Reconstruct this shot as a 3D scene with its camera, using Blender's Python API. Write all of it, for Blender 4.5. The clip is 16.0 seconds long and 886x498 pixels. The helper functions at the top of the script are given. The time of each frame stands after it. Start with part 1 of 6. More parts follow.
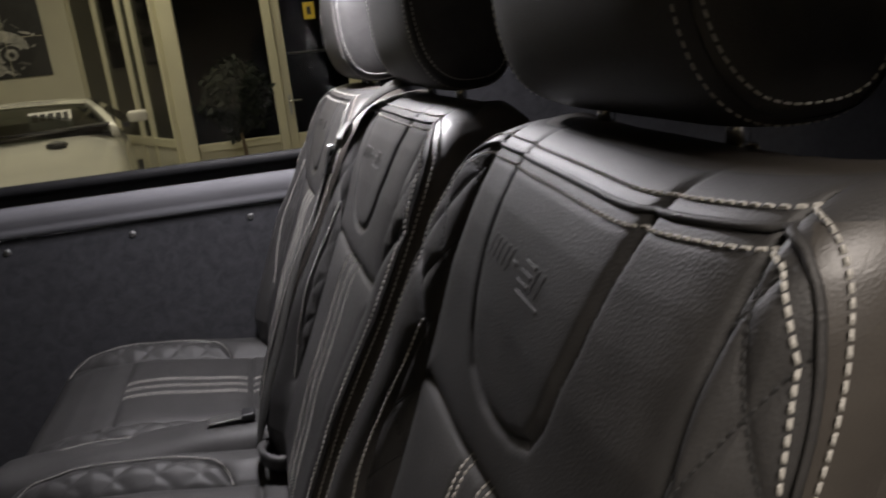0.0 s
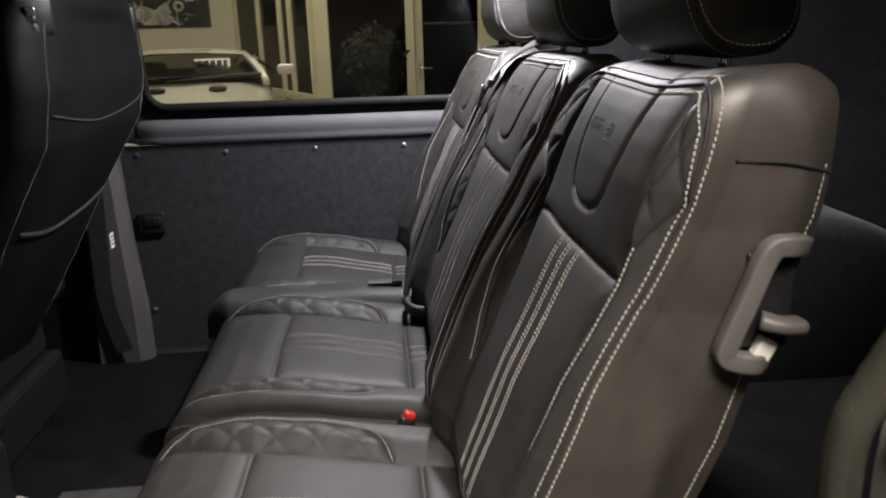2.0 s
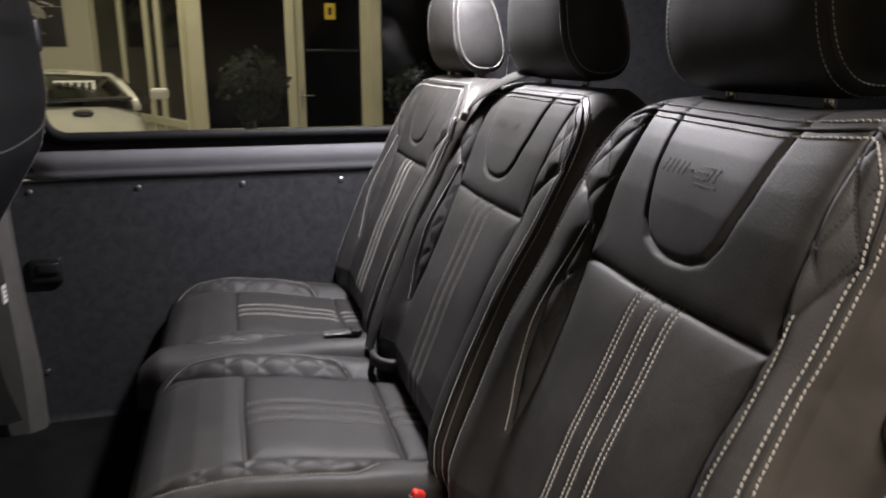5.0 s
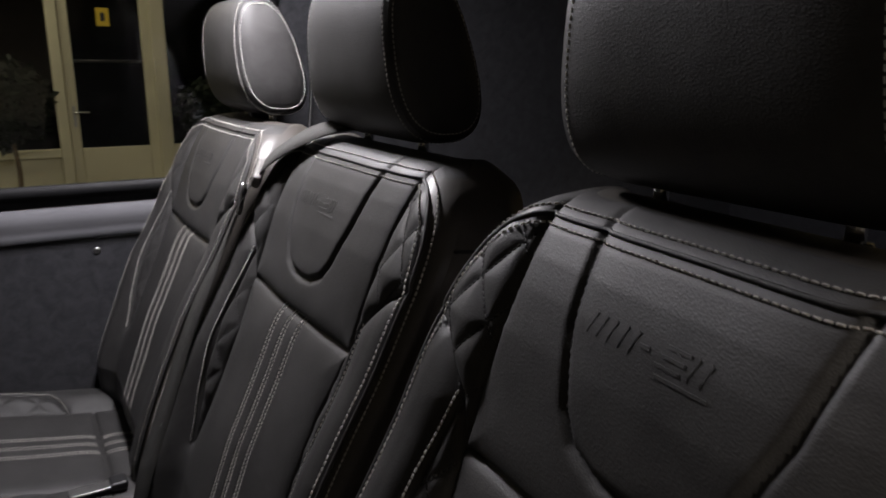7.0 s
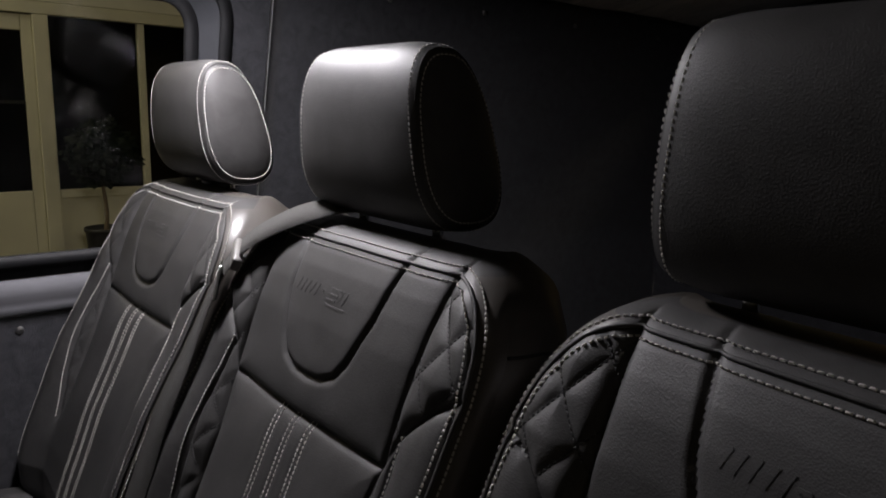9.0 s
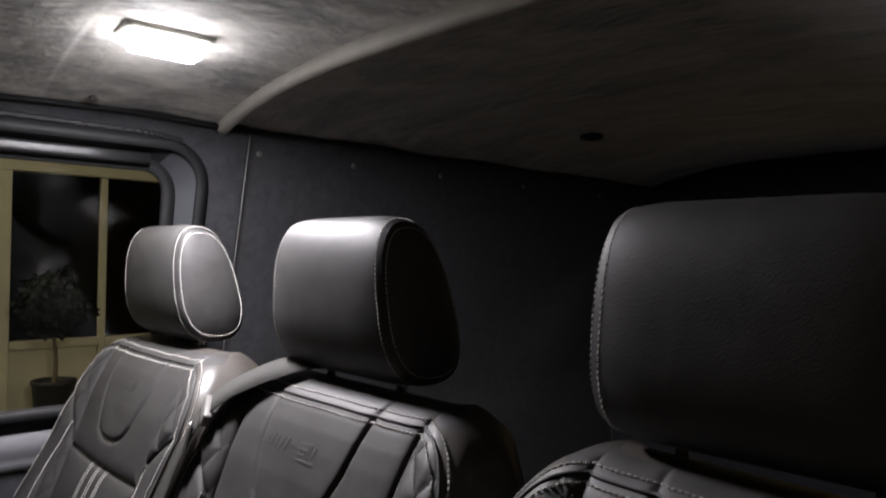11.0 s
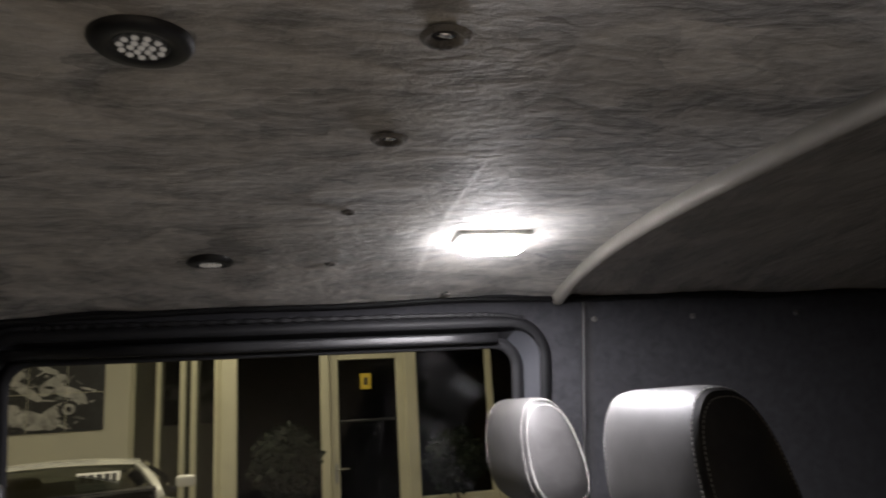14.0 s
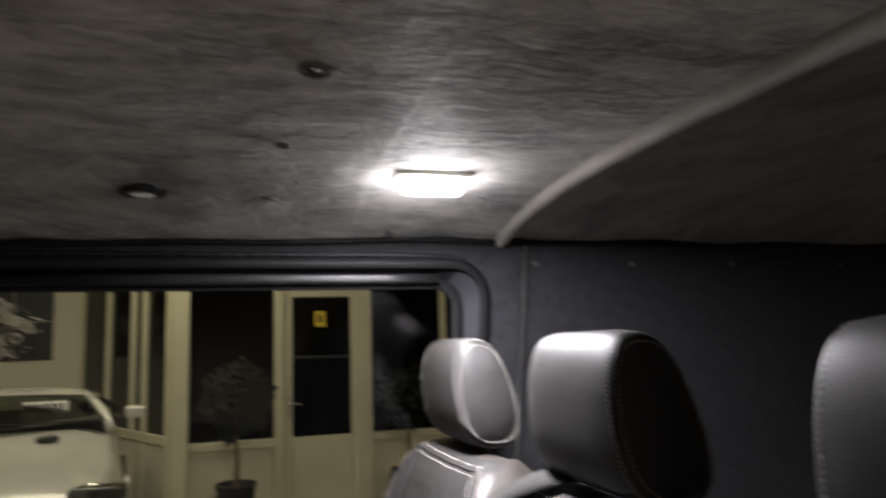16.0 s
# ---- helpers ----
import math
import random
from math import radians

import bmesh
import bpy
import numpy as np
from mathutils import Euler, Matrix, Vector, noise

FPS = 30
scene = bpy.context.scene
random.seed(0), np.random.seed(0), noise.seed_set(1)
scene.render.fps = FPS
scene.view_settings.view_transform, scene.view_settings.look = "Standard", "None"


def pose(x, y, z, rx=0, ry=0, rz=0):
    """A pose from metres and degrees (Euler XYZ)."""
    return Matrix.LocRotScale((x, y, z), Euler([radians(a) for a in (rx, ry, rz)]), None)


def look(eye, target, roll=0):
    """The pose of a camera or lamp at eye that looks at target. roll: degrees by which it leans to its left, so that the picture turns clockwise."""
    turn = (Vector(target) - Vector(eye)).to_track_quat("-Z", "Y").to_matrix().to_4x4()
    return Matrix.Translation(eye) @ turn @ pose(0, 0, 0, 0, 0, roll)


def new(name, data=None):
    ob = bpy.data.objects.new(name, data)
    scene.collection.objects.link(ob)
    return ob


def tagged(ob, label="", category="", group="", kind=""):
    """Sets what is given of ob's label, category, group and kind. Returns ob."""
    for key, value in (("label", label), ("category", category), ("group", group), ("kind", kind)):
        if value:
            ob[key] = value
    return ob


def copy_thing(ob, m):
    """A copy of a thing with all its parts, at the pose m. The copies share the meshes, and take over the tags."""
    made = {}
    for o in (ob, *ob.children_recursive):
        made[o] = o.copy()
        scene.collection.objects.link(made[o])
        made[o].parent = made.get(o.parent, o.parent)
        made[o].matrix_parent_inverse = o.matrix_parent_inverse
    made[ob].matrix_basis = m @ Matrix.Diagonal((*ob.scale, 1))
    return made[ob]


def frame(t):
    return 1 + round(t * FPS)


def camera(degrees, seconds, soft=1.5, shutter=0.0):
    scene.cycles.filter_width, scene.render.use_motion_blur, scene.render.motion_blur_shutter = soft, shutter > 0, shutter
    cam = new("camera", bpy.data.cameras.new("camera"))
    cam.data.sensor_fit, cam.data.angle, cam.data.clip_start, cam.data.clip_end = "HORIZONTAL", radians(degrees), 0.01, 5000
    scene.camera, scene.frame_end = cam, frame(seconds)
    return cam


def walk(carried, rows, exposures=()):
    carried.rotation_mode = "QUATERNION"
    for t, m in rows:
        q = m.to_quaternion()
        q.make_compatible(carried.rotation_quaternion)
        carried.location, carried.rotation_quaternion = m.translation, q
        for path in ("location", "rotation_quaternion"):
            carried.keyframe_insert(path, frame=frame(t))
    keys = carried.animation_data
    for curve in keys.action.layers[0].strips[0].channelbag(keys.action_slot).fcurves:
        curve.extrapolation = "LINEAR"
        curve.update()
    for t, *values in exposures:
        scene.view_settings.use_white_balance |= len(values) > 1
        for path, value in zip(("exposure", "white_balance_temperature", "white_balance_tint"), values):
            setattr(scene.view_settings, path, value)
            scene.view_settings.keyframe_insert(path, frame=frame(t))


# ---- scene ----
cam = camera(63.5, 16.0, soft=1.8, shutter=0.6)
EXPO = [(0, -0.4), (0.4, 0.0), (1.5, 0.05), (3.0, 0.15), (5.3, 0.05), (6.2, -0.2), (7.0, -0.75), (8.2, -0.95), (10.3, -0.8), (11.0, -0.55), (12.0, 0.0), (13.0, -0.1), (13.5, -0.3), (14.2, -0.05), (15.0, -0.05), (16, -0.35)]
PATH = [
    (0, (-0.094, -0.148, 1.578), (0.354, 1.721, 1.026), -5.9),
    (0.5, (-0.152, -0.208, 1.573), (0.196, 1.675, 0.996), -5.0),
    (1, (-0.228, -0.362, 1.56), (0.051, 1.529, 0.971), -3.9),
    (1.5, (-0.238, -0.459, 1.57), (-0.011, 1.44, 0.985), -2.4),
    (2, (-0.204, -0.528, 1.559), (-0.039, 1.377, 0.973), -1.5),
    (2.5, (-0.198, -0.599, 1.522), (-0.108, 1.306, 0.919), -0.8),
    (3, (-0.196, -0.631, 1.512), (-0.144, 1.273, 0.903), -0.4),
    (3.2, (-0.192, -0.631, 1.514), (-0.144, 1.274, 0.908), -0.4),
    (5.3, (-0.384, -0.327, 1.574), (0.239, 1.503, 1.062), -0.3),
    (5.5, (-0.379, -0.303, 1.584), (0.299, 1.505, 1.064), -0.7),
    (6, (-0.338, -0.217, 1.595), (0.473, 1.537, 1.082), -0.3),
    (6.5, (-0.284, -0.118, 1.604), (0.615, 1.595, 1.095), 0.0),
    (7, (-0.252, -0.051, 1.606), (0.751, 1.607, 1.11), 0.5),
    (7.5, (-0.268, 0.013, 1.619), (0.852, 1.594, 1.124), 0.5),
    (8, (-0.287, 0.067, 1.628), (0.915, 1.596, 1.162), 0.8),
    (10.3, (-0.365, 0.047, 1.66), (0.948, 1.548, 1.509), 1.1),
    (10.5, (-0.368, 0.039, 1.661), (0.959, 1.533, 1.565), 1.2),
    (11, (-0.373, 0.017, 1.665), (0.986, 1.485, 1.687), 1.0),
    (11.5, (-0.369, -0.007, 1.675), (0.989, 1.454, 1.809), 0.2),
    (12, (-0.36, -0.028, 1.679), (0.937, 1.478, 1.899), -1.2),
    (12.5, (-0.363, -0.037, 1.685), (0.759, 1.589, 1.997), -2.4),
    (13, (-0.35, -0.044, 1.696), (0.573, 1.691, 2.065), -3.3),
    (13.5, (-0.343, -0.05, 1.7), (0.348, 1.781, 2.107), -3.7),
    (14, (-0.335, -0.059, 1.701), (0.136, 1.837, 2.131), -3.4),
    (14.5, (-0.333, -0.066, 1.697), (-0.033, 1.861, 2.138), -2.9),
    (15, (-0.349, -0.085, 1.697), (-0.129, 1.855, 2.131), -2.3),
    (15.5, (-0.344, -0.09, 1.697), (-0.065, 1.852, 2.086), -2.0),
    (16, (-0.3, -0.064, 1.697), (0.275, 1.833, 1.963), -1.8),
]
walk(cam, [(t, look(eye, target, roll)) for t, eye, target, roll in PATH], EXPO)

# ---- world, exposure and large lights ----
world = bpy.data.worlds.new("world")
scene.world = world
world.use_nodes = True
world.node_tree.nodes["Background"].inputs["Color"].default_value = (0.005, 0.0055, 0.0065, 1)
world.node_tree.nodes["Background"].inputs["Strength"].default_value = 1.0


def area(name, at, target, sx, sy, watts, colour):
    data = bpy.data.lights.new(name, "AREA")
    data.shape, data.size, data.size_y, data.energy, data.color = "RECTANGLE", sx, sy, watts, colour
    ob = new(name, data)
    ob.matrix_world = look(at, target)
    return ob


WARM = (1.0, 0.885, 0.67)
NEAR_WARM = (1.0, 0.895, 0.81)
COLD = (0.985, 0.945, 1.0)
area("hall_light", (-1.5, 6.3, 3.70), (-1.5, 6.3, 0), 3.0, 1.0, 62, WARM)
area("hall_light", (0.04, -1.62, 3.55), (0.04, -0.9, 0), 1.2, 0.7, 165, NEAR_WARM)
area("hall_light", (4.6, -0.6, 3.70), (4.6, -0.6, 0), 1.2, 1.8, 60, WARM)
area("hall_light", (-4.3, 3.2, 3.70), (-4.6, 3.2, 0), 1.2, 2.2, 14, WARM)
area("dome_light", (-0.012, 0.964, 1.918), (-0.012, 0.919, 1.318), 0.088, 0.034, 19.0, COLD)

# ---- materials ----


def material(name, colour, rough=0.5, metal=0.0, grain=0.0, grain_size=400, mottle=0.0, mottle_size=8, emit=None, sheen=0.0, coat=0.0, spec=0.5, voronoi=0.0):
    """A surface with fine grain (bump) and a broad mottling of its colour and gloss."""
    mat = bpy.data.materials.new(name)
    mat.use_nodes = True
    nt = mat.node_tree
    p = nt.nodes["Principled BSDF"]
    p.inputs["Base Color"].default_value = (*colour, 1)
    p.inputs["Roughness"].default_value = rough
    p.inputs["Metallic"].default_value = metal
    p.inputs["Specular IOR Level"].default_value = spec
    p.inputs["Coat Weight"].default_value = coat
    p.inputs["Coat Roughness"].default_value = 0.08
    if sheen:
        p.inputs["Sheen Weight"].default_value = sheen
        p.inputs["Sheen Roughness"].default_value = 0.5
    if emit:
        p.inputs["Emission Color"].default_value = (*emit[0], 1)
        p.inputs["Emission Strength"].default_value = emit[1]
    co = nt.nodes.new("ShaderNodeTexCoord")
    if mottle:
        n1 = nt.nodes.new("ShaderNodeTexNoise")
        n1.inputs["Scale"].default_value, n1.inputs["Detail"].default_value, n1.inputs["Roughness"].default_value = mottle_size, 6, 0.62
        n1.inputs["Distortion"].default_value = 0.6
        nt.links.new(co.outputs["Object"], n1.inputs["Vector"])
        ramp = nt.nodes.new("ShaderNodeValToRGB")
        ramp.color_ramp.elements[0].position, ramp.color_ramp.elements[1].position = 0.32, 0.68
        ramp.color_ramp.elements[0].color = (*[c * (1 - mottle) for c in colour], 1)
        ramp.color_ramp.elements[1].color = (*[min(1, c * (1 + mottle)) for c in colour], 1)
        nt.links.new(n1.outputs["Fac"], ramp.inputs["Fac"])
        nt.links.new(ramp.outputs["Color"], p.inputs["Base Color"])
        mr = nt.nodes.new("ShaderNodeMapRange")
        mr.inputs["To Min"].default_value, mr.inputs["To Max"].default_value = max(0.02, rough - 0.10 * mottle - 0.03), min(1, rough + 0.10 * mottle + 0.03)
        nt.links.new(n1.outputs["Fac"], mr.inputs["Value"])
        nt.links.new(mr.outputs["Result"], p.inputs["Roughness"])
    if grain:
        if voronoi:
            n2 = nt.nodes.new("ShaderNodeTexVoronoi")
            out = n2.outputs["Distance"]
        else:
            n2 = nt.nodes.new("ShaderNodeTexNoise")
            n2.inputs["Detail"].default_value = 4
            out = n2.outputs["Fac"]
        n2.inputs["Scale"].default_value = grain_size
        nt.links.new(co.outputs["Object"], n2.inputs["Vector"])
        b = nt.nodes.new("ShaderNodeBump")
        b.inputs["Strength"].default_value, b.inputs["Distance"].default_value = grain, 0.0012
        nt.links.new(out, b.inputs["Height"])
        nt.links.new(b.outputs["Normal"], p.inputs["Normal"])
    return mat


LEATHER = material("black_leather", (0.034, 0.033, 0.0325), 0.55, grain=0.18, grain_size=760, mottle=0.20, mottle_size=30, voronoi=1, spec=0.34)
LEATHER_SIDE = material("brown_black_vinyl", (0.044, 0.039, 0.034), 0.42, grain=0.08, grain_size=900, mottle=0.18, mottle_size=14, voronoi=1)
LEATHER_BACK = material("charcoal_vinyl", (0.008, 0.008, 0.009), 0.58, grain=0.12, grain_size=800, mottle=0.18, mottle_size=20, voronoi=1, spec=0.14)


def slack(mat, size, depth):
    """Soft hollows and creases of a cover stretched over foam, under its fine grain."""
    nt = mat.node_tree
    fine = nt.nodes["Bump"]
    co = nt.nodes.new("ShaderNodeTexCoord")
    nz = nt.nodes.new("ShaderNodeTexNoise")
    nz.inputs["Scale"].default_value, nz.inputs["Detail"].default_value, nz.inputs["Distortion"].default_value = size, 1, 0.0
    nz.inputs["Roughness"].default_value = 0.3
    nt.links.new(co.outputs["Object"], nz.inputs["Vector"])
    b = nt.nodes.new("ShaderNodeBump")
    b.inputs["Strength"].default_value, b.inputs["Distance"].default_value = 0.5, depth
    nt.links.new(nz.outputs["Fac"], b.inputs["Height"])
    nt.links.new(b.outputs["Normal"], fine.inputs["Normal"])


slack(LEATHER, 10, 0.004)
slack(LEATHER_SIDE, 7, 0.013)
slack(LEATHER_BACK, 7, 0.006)
THREAD = material("pale_thread", (0.40, 0.388, 0.355), 0.7, grain=0.3, grain_size=2500)
DARK_THREAD = material("dark_thread", (0.012, 0.012, 0.012), 0.8)
FLOOR_CARPET = material("black_floor_carpet", (0.008, 0.008, 0.008), 0.97, grain=0.9, grain_size=400, mottle=0.4, mottle_size=9, spec=0.1)
CARPET = material("charcoal_carpet", (0.031, 0.031, 0.035), 0.97, grain=0.9, grain_size=520, mottle=0.28, mottle_size=45, sheen=0.22, spec=0.1)


def suede(name, colour, spread, stretch):
    """Brushed suede: the nap lies in streaks and patches, some lighter and some darker, with fine creases."""
    mat = material(name, colour, 0.58, sheen=0.75, spec=0.38)
    nt = mat.node_tree
    p = nt.nodes["Principled BSDF"]
    co = nt.nodes.new("ShaderNodeTexCoord")
    mp = nt.nodes.new("ShaderNodeMapping")
    mp.inputs["Scale"].default_value = stretch
    nt.links.new(co.outputs["Object"], mp.inputs["Vector"])
    fac = None
    for size, det, dist, share in ((5.0, 5, 2.2, 0.42), (17.0, 6, 1.6, 0.36), (80.0, 5, 0.4, 0.22)):
        nz = nt.nodes.new("ShaderNodeTexNoise")
        nz.inputs["Scale"].default_value, nz.inputs["Detail"].default_value, nz.inputs["Distortion"].default_value = size, det, dist
        nt.links.new(mp.outputs["Vector"], nz.inputs["Vector"])
        mul = nt.nodes.new("ShaderNodeMath")
        mul.operation = "MULTIPLY"
        mul.inputs[1].default_value = share
        nt.links.new(nz.outputs["Fac"], mul.inputs[0])
        if fac is None:
            fac = mul
        else:
            add = nt.nodes.new("ShaderNodeMath")
            nt.links.new(fac.outputs[0], add.inputs[0])
            nt.links.new(mul.outputs[0], add.inputs[1])
            fac = add
    # hand-brushed patches with torn edges, each lying its own way
    wob = nt.nodes.new("ShaderNodeTexNoise")
    wob.inputs["Scale"].default_value, wob.inputs["Detail"].default_value = 9, 5
    nt.links.new(mp.outputs["Vector"], wob.inputs["Vector"])
    mixv = nt.nodes.new("ShaderNodeMix")
    mixv.data_type = "VECTOR"
    mixv.inputs["Factor"].default_value = 0.16
    nt.links.new(mp.outputs["Vector"], mixv.inputs["A"])
    nt.links.new(wob.outputs["Color"], mixv.inputs["B"])
    vor = nt.nodes.new("ShaderNodeTexVoronoi")
    vor.inputs["Scale"].default_value = 11
    nt.links.new(mixv.outputs["Result"], vor.inputs["Vector"])
    sep = nt.nodes.new("ShaderNodeSeparateColor")
    nt.links.new(vor.outputs["Color"], sep.inputs["Color"])
    mul = nt.nodes.new("ShaderNodeMath")
    mul.operation = "MULTIPLY_ADD"
    mul.inputs[1].default_value = 0.13
    nt.links.new(sep.outputs["Red"], mul.inputs[0])
    nt.links.new(fac.outputs[0], mul.inputs[2])
    fac = mul
    ramp = nt.nodes.new("ShaderNodeValToRGB")
    el = ramp.color_ramp.elements
    el[0].position, el[1].position = 0.45, 0.70
    el[0].color = (*[c * (1 - spread) for c in colour], 1)
    el[1].color = (*[c * (1 + spread) for c in colour], 1)
    nt.links.new(fac.outputs[0], ramp.inputs["Fac"])
    nt.links.new(ramp.outputs["Color"], p.inputs["Base Color"])
    b1 = nt.nodes.new("ShaderNodeBump")
    b1.inputs["Strength"].default_value, b1.inputs["Distance"].default_value = 1.0, 0.009
    nt.links.new(fac.outputs[0], b1.inputs["Height"])
    fine = nt.nodes.new("ShaderNodeTexNoise")
    fine.inputs["Scale"].default_value, fine.inputs["Detail"].default_value = 420, 3
    nt.links.new(co.outputs["Object"], fine.inputs["Vector"])
    b2 = nt.nodes.new("ShaderNodeBump")
    b2.inputs["Strength"].default_value, b2.inputs["Distance"].default_value = 0.6, 0.001
    nt.links.new(fine.outputs["Fac"], b2.inputs["Height"])
    nt.links.new(b1.outputs["Normal"], b2.inputs["Normal"])
    nt.links.new(b2.outputs["Normal"], p.inputs["Normal"])
    return mat


SUEDE = suede("grey_suede", (0.420, 0.394, 0.352), 0.70, (0.65, 1.15, 1.0))
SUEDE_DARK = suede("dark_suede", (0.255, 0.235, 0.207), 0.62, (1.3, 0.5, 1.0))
BOW = material("beige_vinyl", (0.44, 0.42, 0.375), 0.6, grain=0.15, grain_size=400, mottle=0.1, mottle_size=12)
SILVER = material("silver_paint", (0.205, 0.205, 0.22), 0.13, metal=0.0, coat=0.6, mottle=0.06, mottle_size=6)
BODY = material("pale_body_paint", (0.12, 0.12, 0.112), 0.3, metal=0.1, coat=0.5, mottle=0.08, mottle_size=9)
RUBBER = material("black_rubber", (0.010, 0.010, 0.011), 0.62, spec=0.3, grain=0.3, grain_size=300, mottle=0.2, mottle_size=25)
JAMB = material("dark_jamb_paint", (0.045, 0.047, 0.053), 0.35, mottle=0.1, mottle_size=9)
SEAL = material("door_rubber", (0.040, 0.039, 0.031), 0.26, grain=0.15, grain_size=250, mottle=0.2, mottle_size=20)
PLASTIC = material("grey_plastic", (0.11, 0.105, 0.098), 0.48, grain=0.25, grain_size=900, mottle=0.1, mottle_size=25)
PLASTIC_PALE = material("pale_grey_plastic", (0.70, 0.69, 0.63), 0.55, grain=0.2, grain_size=700, mottle=0.12, mottle_size=10)
PLASTIC_BLACK = material("black_plastic", (0.014, 0.014, 0.015), 0.42, grain=0.25, grain_size=800, mottle=0.15, mottle_size=20)
CHROME = material("chrome", (0.75, 0.75, 0.74), 0.12, metal=1.0, mottle=0.08, mottle_size=60)
STEEL = material("dull_steel", (0.42, 0.42, 0.41), 0.35, metal=1.0, grain=0.1, grain_size=300, mottle=0.15, mottle_size=40)
RED = material("red_plastic", (0.55, 0.03, 0.02), 0.4, mottle=0.05, mottle_size=60)
WEBBING = material("grey_webbing", (0.034, 0.033, 0.031), 0.85, grain=0.6, grain_size=1400, mottle=0.12, mottle_size=60, spec=0.25)
TREAD = material("grey_floor_rubber", (0.055, 0.054, 0.051), 0.6, grain=0.5, grain_size=120, mottle=0.3, mottle_size=14)
LENS = material("lit_lens", (0.9, 0.9, 0.9), 0.5, emit=((1.0, 0.97, 1.0), 55))
# unlit LEDs: the weak emission stands in for their warm reflection
LED = material("led_dots_faint_glow", (0.55, 0.52, 0.47), 0.25, emit=((1.0, 0.93, 0.85), 0.12), mottle=0.05, mottle_size=200)
LED_BED = material("led_reflector", (0.10, 0.10, 0.10), 0.25, metal=0.7, mottle=0.1, mottle_size=100)
TAG = material("paper_tag", (0.75, 0.74, 0.70), 0.7, mottle=0.06, mottle_size=60)
PRINT = material("black_print", (0.02, 0.02, 0.02), 0.6)
WALL = material("cream_wall_paint", (0.66, 0.635, 0.50), 0.8, grain=0.2, grain_size=60, mottle=0.05, mottle_size=2.5)
FRAME = material("cream_frame_paint", (0.62, 0.59, 0.42), 0.45, grain=0.1, grain_size=50, mottle=0.06, mottle_size=5)
FLOOR_TILE = material("hall_floor", (0.26, 0.240, 0.208), 0.35, grain=0.1, grain_size=40, mottle=0.2, mottle_size=1.5)
WHITE_PAINT = material("white_car_paint", (0.72, 0.71, 0.64), 0.22, coat=0.7, mottle=0.03, mottle_size=3)
TYRE = material("tyre_rubber", (0.02, 0.02, 0.02), 0.8, mottle=0.2, mottle_size=20)
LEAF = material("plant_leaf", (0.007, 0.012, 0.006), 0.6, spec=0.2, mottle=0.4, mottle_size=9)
BARK = material("plant_bark", (0.16, 0.12, 0.075), 0.85, grain=0.6, grain_size=90, mottle=0.3, mottle_size=20)
POT = material("black_pot", (0.022, 0.022, 0.021), 0.5, mottle=0.2, mottle_size=12)
SOIL = material("soil", (0.04, 0.03, 0.022), 0.95, grain=0.8, grain_size=120, mottle=0.3, mottle_size=30)
YELLOW = material("yellow_sticker", (0.70, 0.50, 0.03), 0.5, mottle=0.05, mottle_size=30)
# near-black colour that stands in for the lack of light behind the glazing
NIGHT = material("painted_darkness", (0.007, 0.007, 0.008), 0.9, mottle=0.3, mottle_size=1.2)
POSTER_DARK = material("poster_black", (0.03, 0.03, 0.03), 0.45, mottle=0.3, mottle_size=6)
POSTER_MID = material("poster_mid_grey", (0.16, 0.157, 0.148), 0.45, mottle=0.6, mottle_size=14)
POSTER_PALE = material("poster_grey", (0.45, 0.44, 0.41), 0.45, mottle=0.5, mottle_size=7)
WOOD = material("pale_wood_panel", (0.52, 0.38, 0.17), 0.5, grain=0.1, grain_size=40, mottle=0.12, mottle_size=3)


def glass(name, tint=(0.92, 0.95, 0.93), rough=0.0, ior=1.5):
    """A thin pane: mostly clear, with a mirror share that grows at grazing angles."""
    mat = bpy.data.materials.new(name)
    mat.use_nodes = True
    nt = mat.node_tree
    nt.nodes.remove(nt.nodes["Principled BSDF"])
    clear, shine, mix, fr = (nt.nodes.new(k) for k in ("ShaderNodeBsdfTransparent", "ShaderNodeBsdfGlossy", "ShaderNodeMixShader", "ShaderNodeFresnel"))
    clear.inputs["Color"].default_value = (*tint, 1)
    shine.inputs["Roughness"].default_value = rough
    fr.inputs["IOR"].default_value = ior
    nt.links.new(fr.outputs["Fac"], mix.inputs["Fac"])
    nt.links.new(clear.outputs["BSDF"], mix.inputs[1])
    nt.links.new(shine.outputs["BSDF"], mix.inputs[2])
    nt.links.new(mix.outputs["Shader"], nt.nodes["Material Output"].inputs["Surface"])
    return mat


GLASS = glass("window_glass")
CAR_GLASS = glass("windscreen_glass", (0.22, 0.24, 0.23))
DOOR_GLASS = glass("door_glass", (0.34, 0.36, 0.34), 0.0, 1.2)

# ---- helpers for building ----


def mesh_object(name, verts, faces, mat, parent=None, label="", smooth=True):
    me = bpy.data.meshes.new(name)
    me.from_pydata([tuple(v) for v in verts], [], faces)
    me.materials.append(mat)
    if smooth:
        me.polygons.foreach_set("use_smooth", [True] * len(me.polygons))
    me.update()
    ob = new(name, me)
    if parent:
        ob.parent = parent
    if label:
        ob["label"] = label
    return ob


def part(name, bm, mat, parent=None, label="", smooth=False):
    me = bpy.data.meshes.new(name)
    bm.normal_update()
    bm.to_mesh(me)
    bm.free()
    me.materials.append(mat)
    if smooth:
        me.polygons.foreach_set("use_smooth", [True] * len(me.polygons))
    ob = new(name, me)
    if parent:
        ob.parent = parent
    if label:
        ob["label"] = label
    return ob


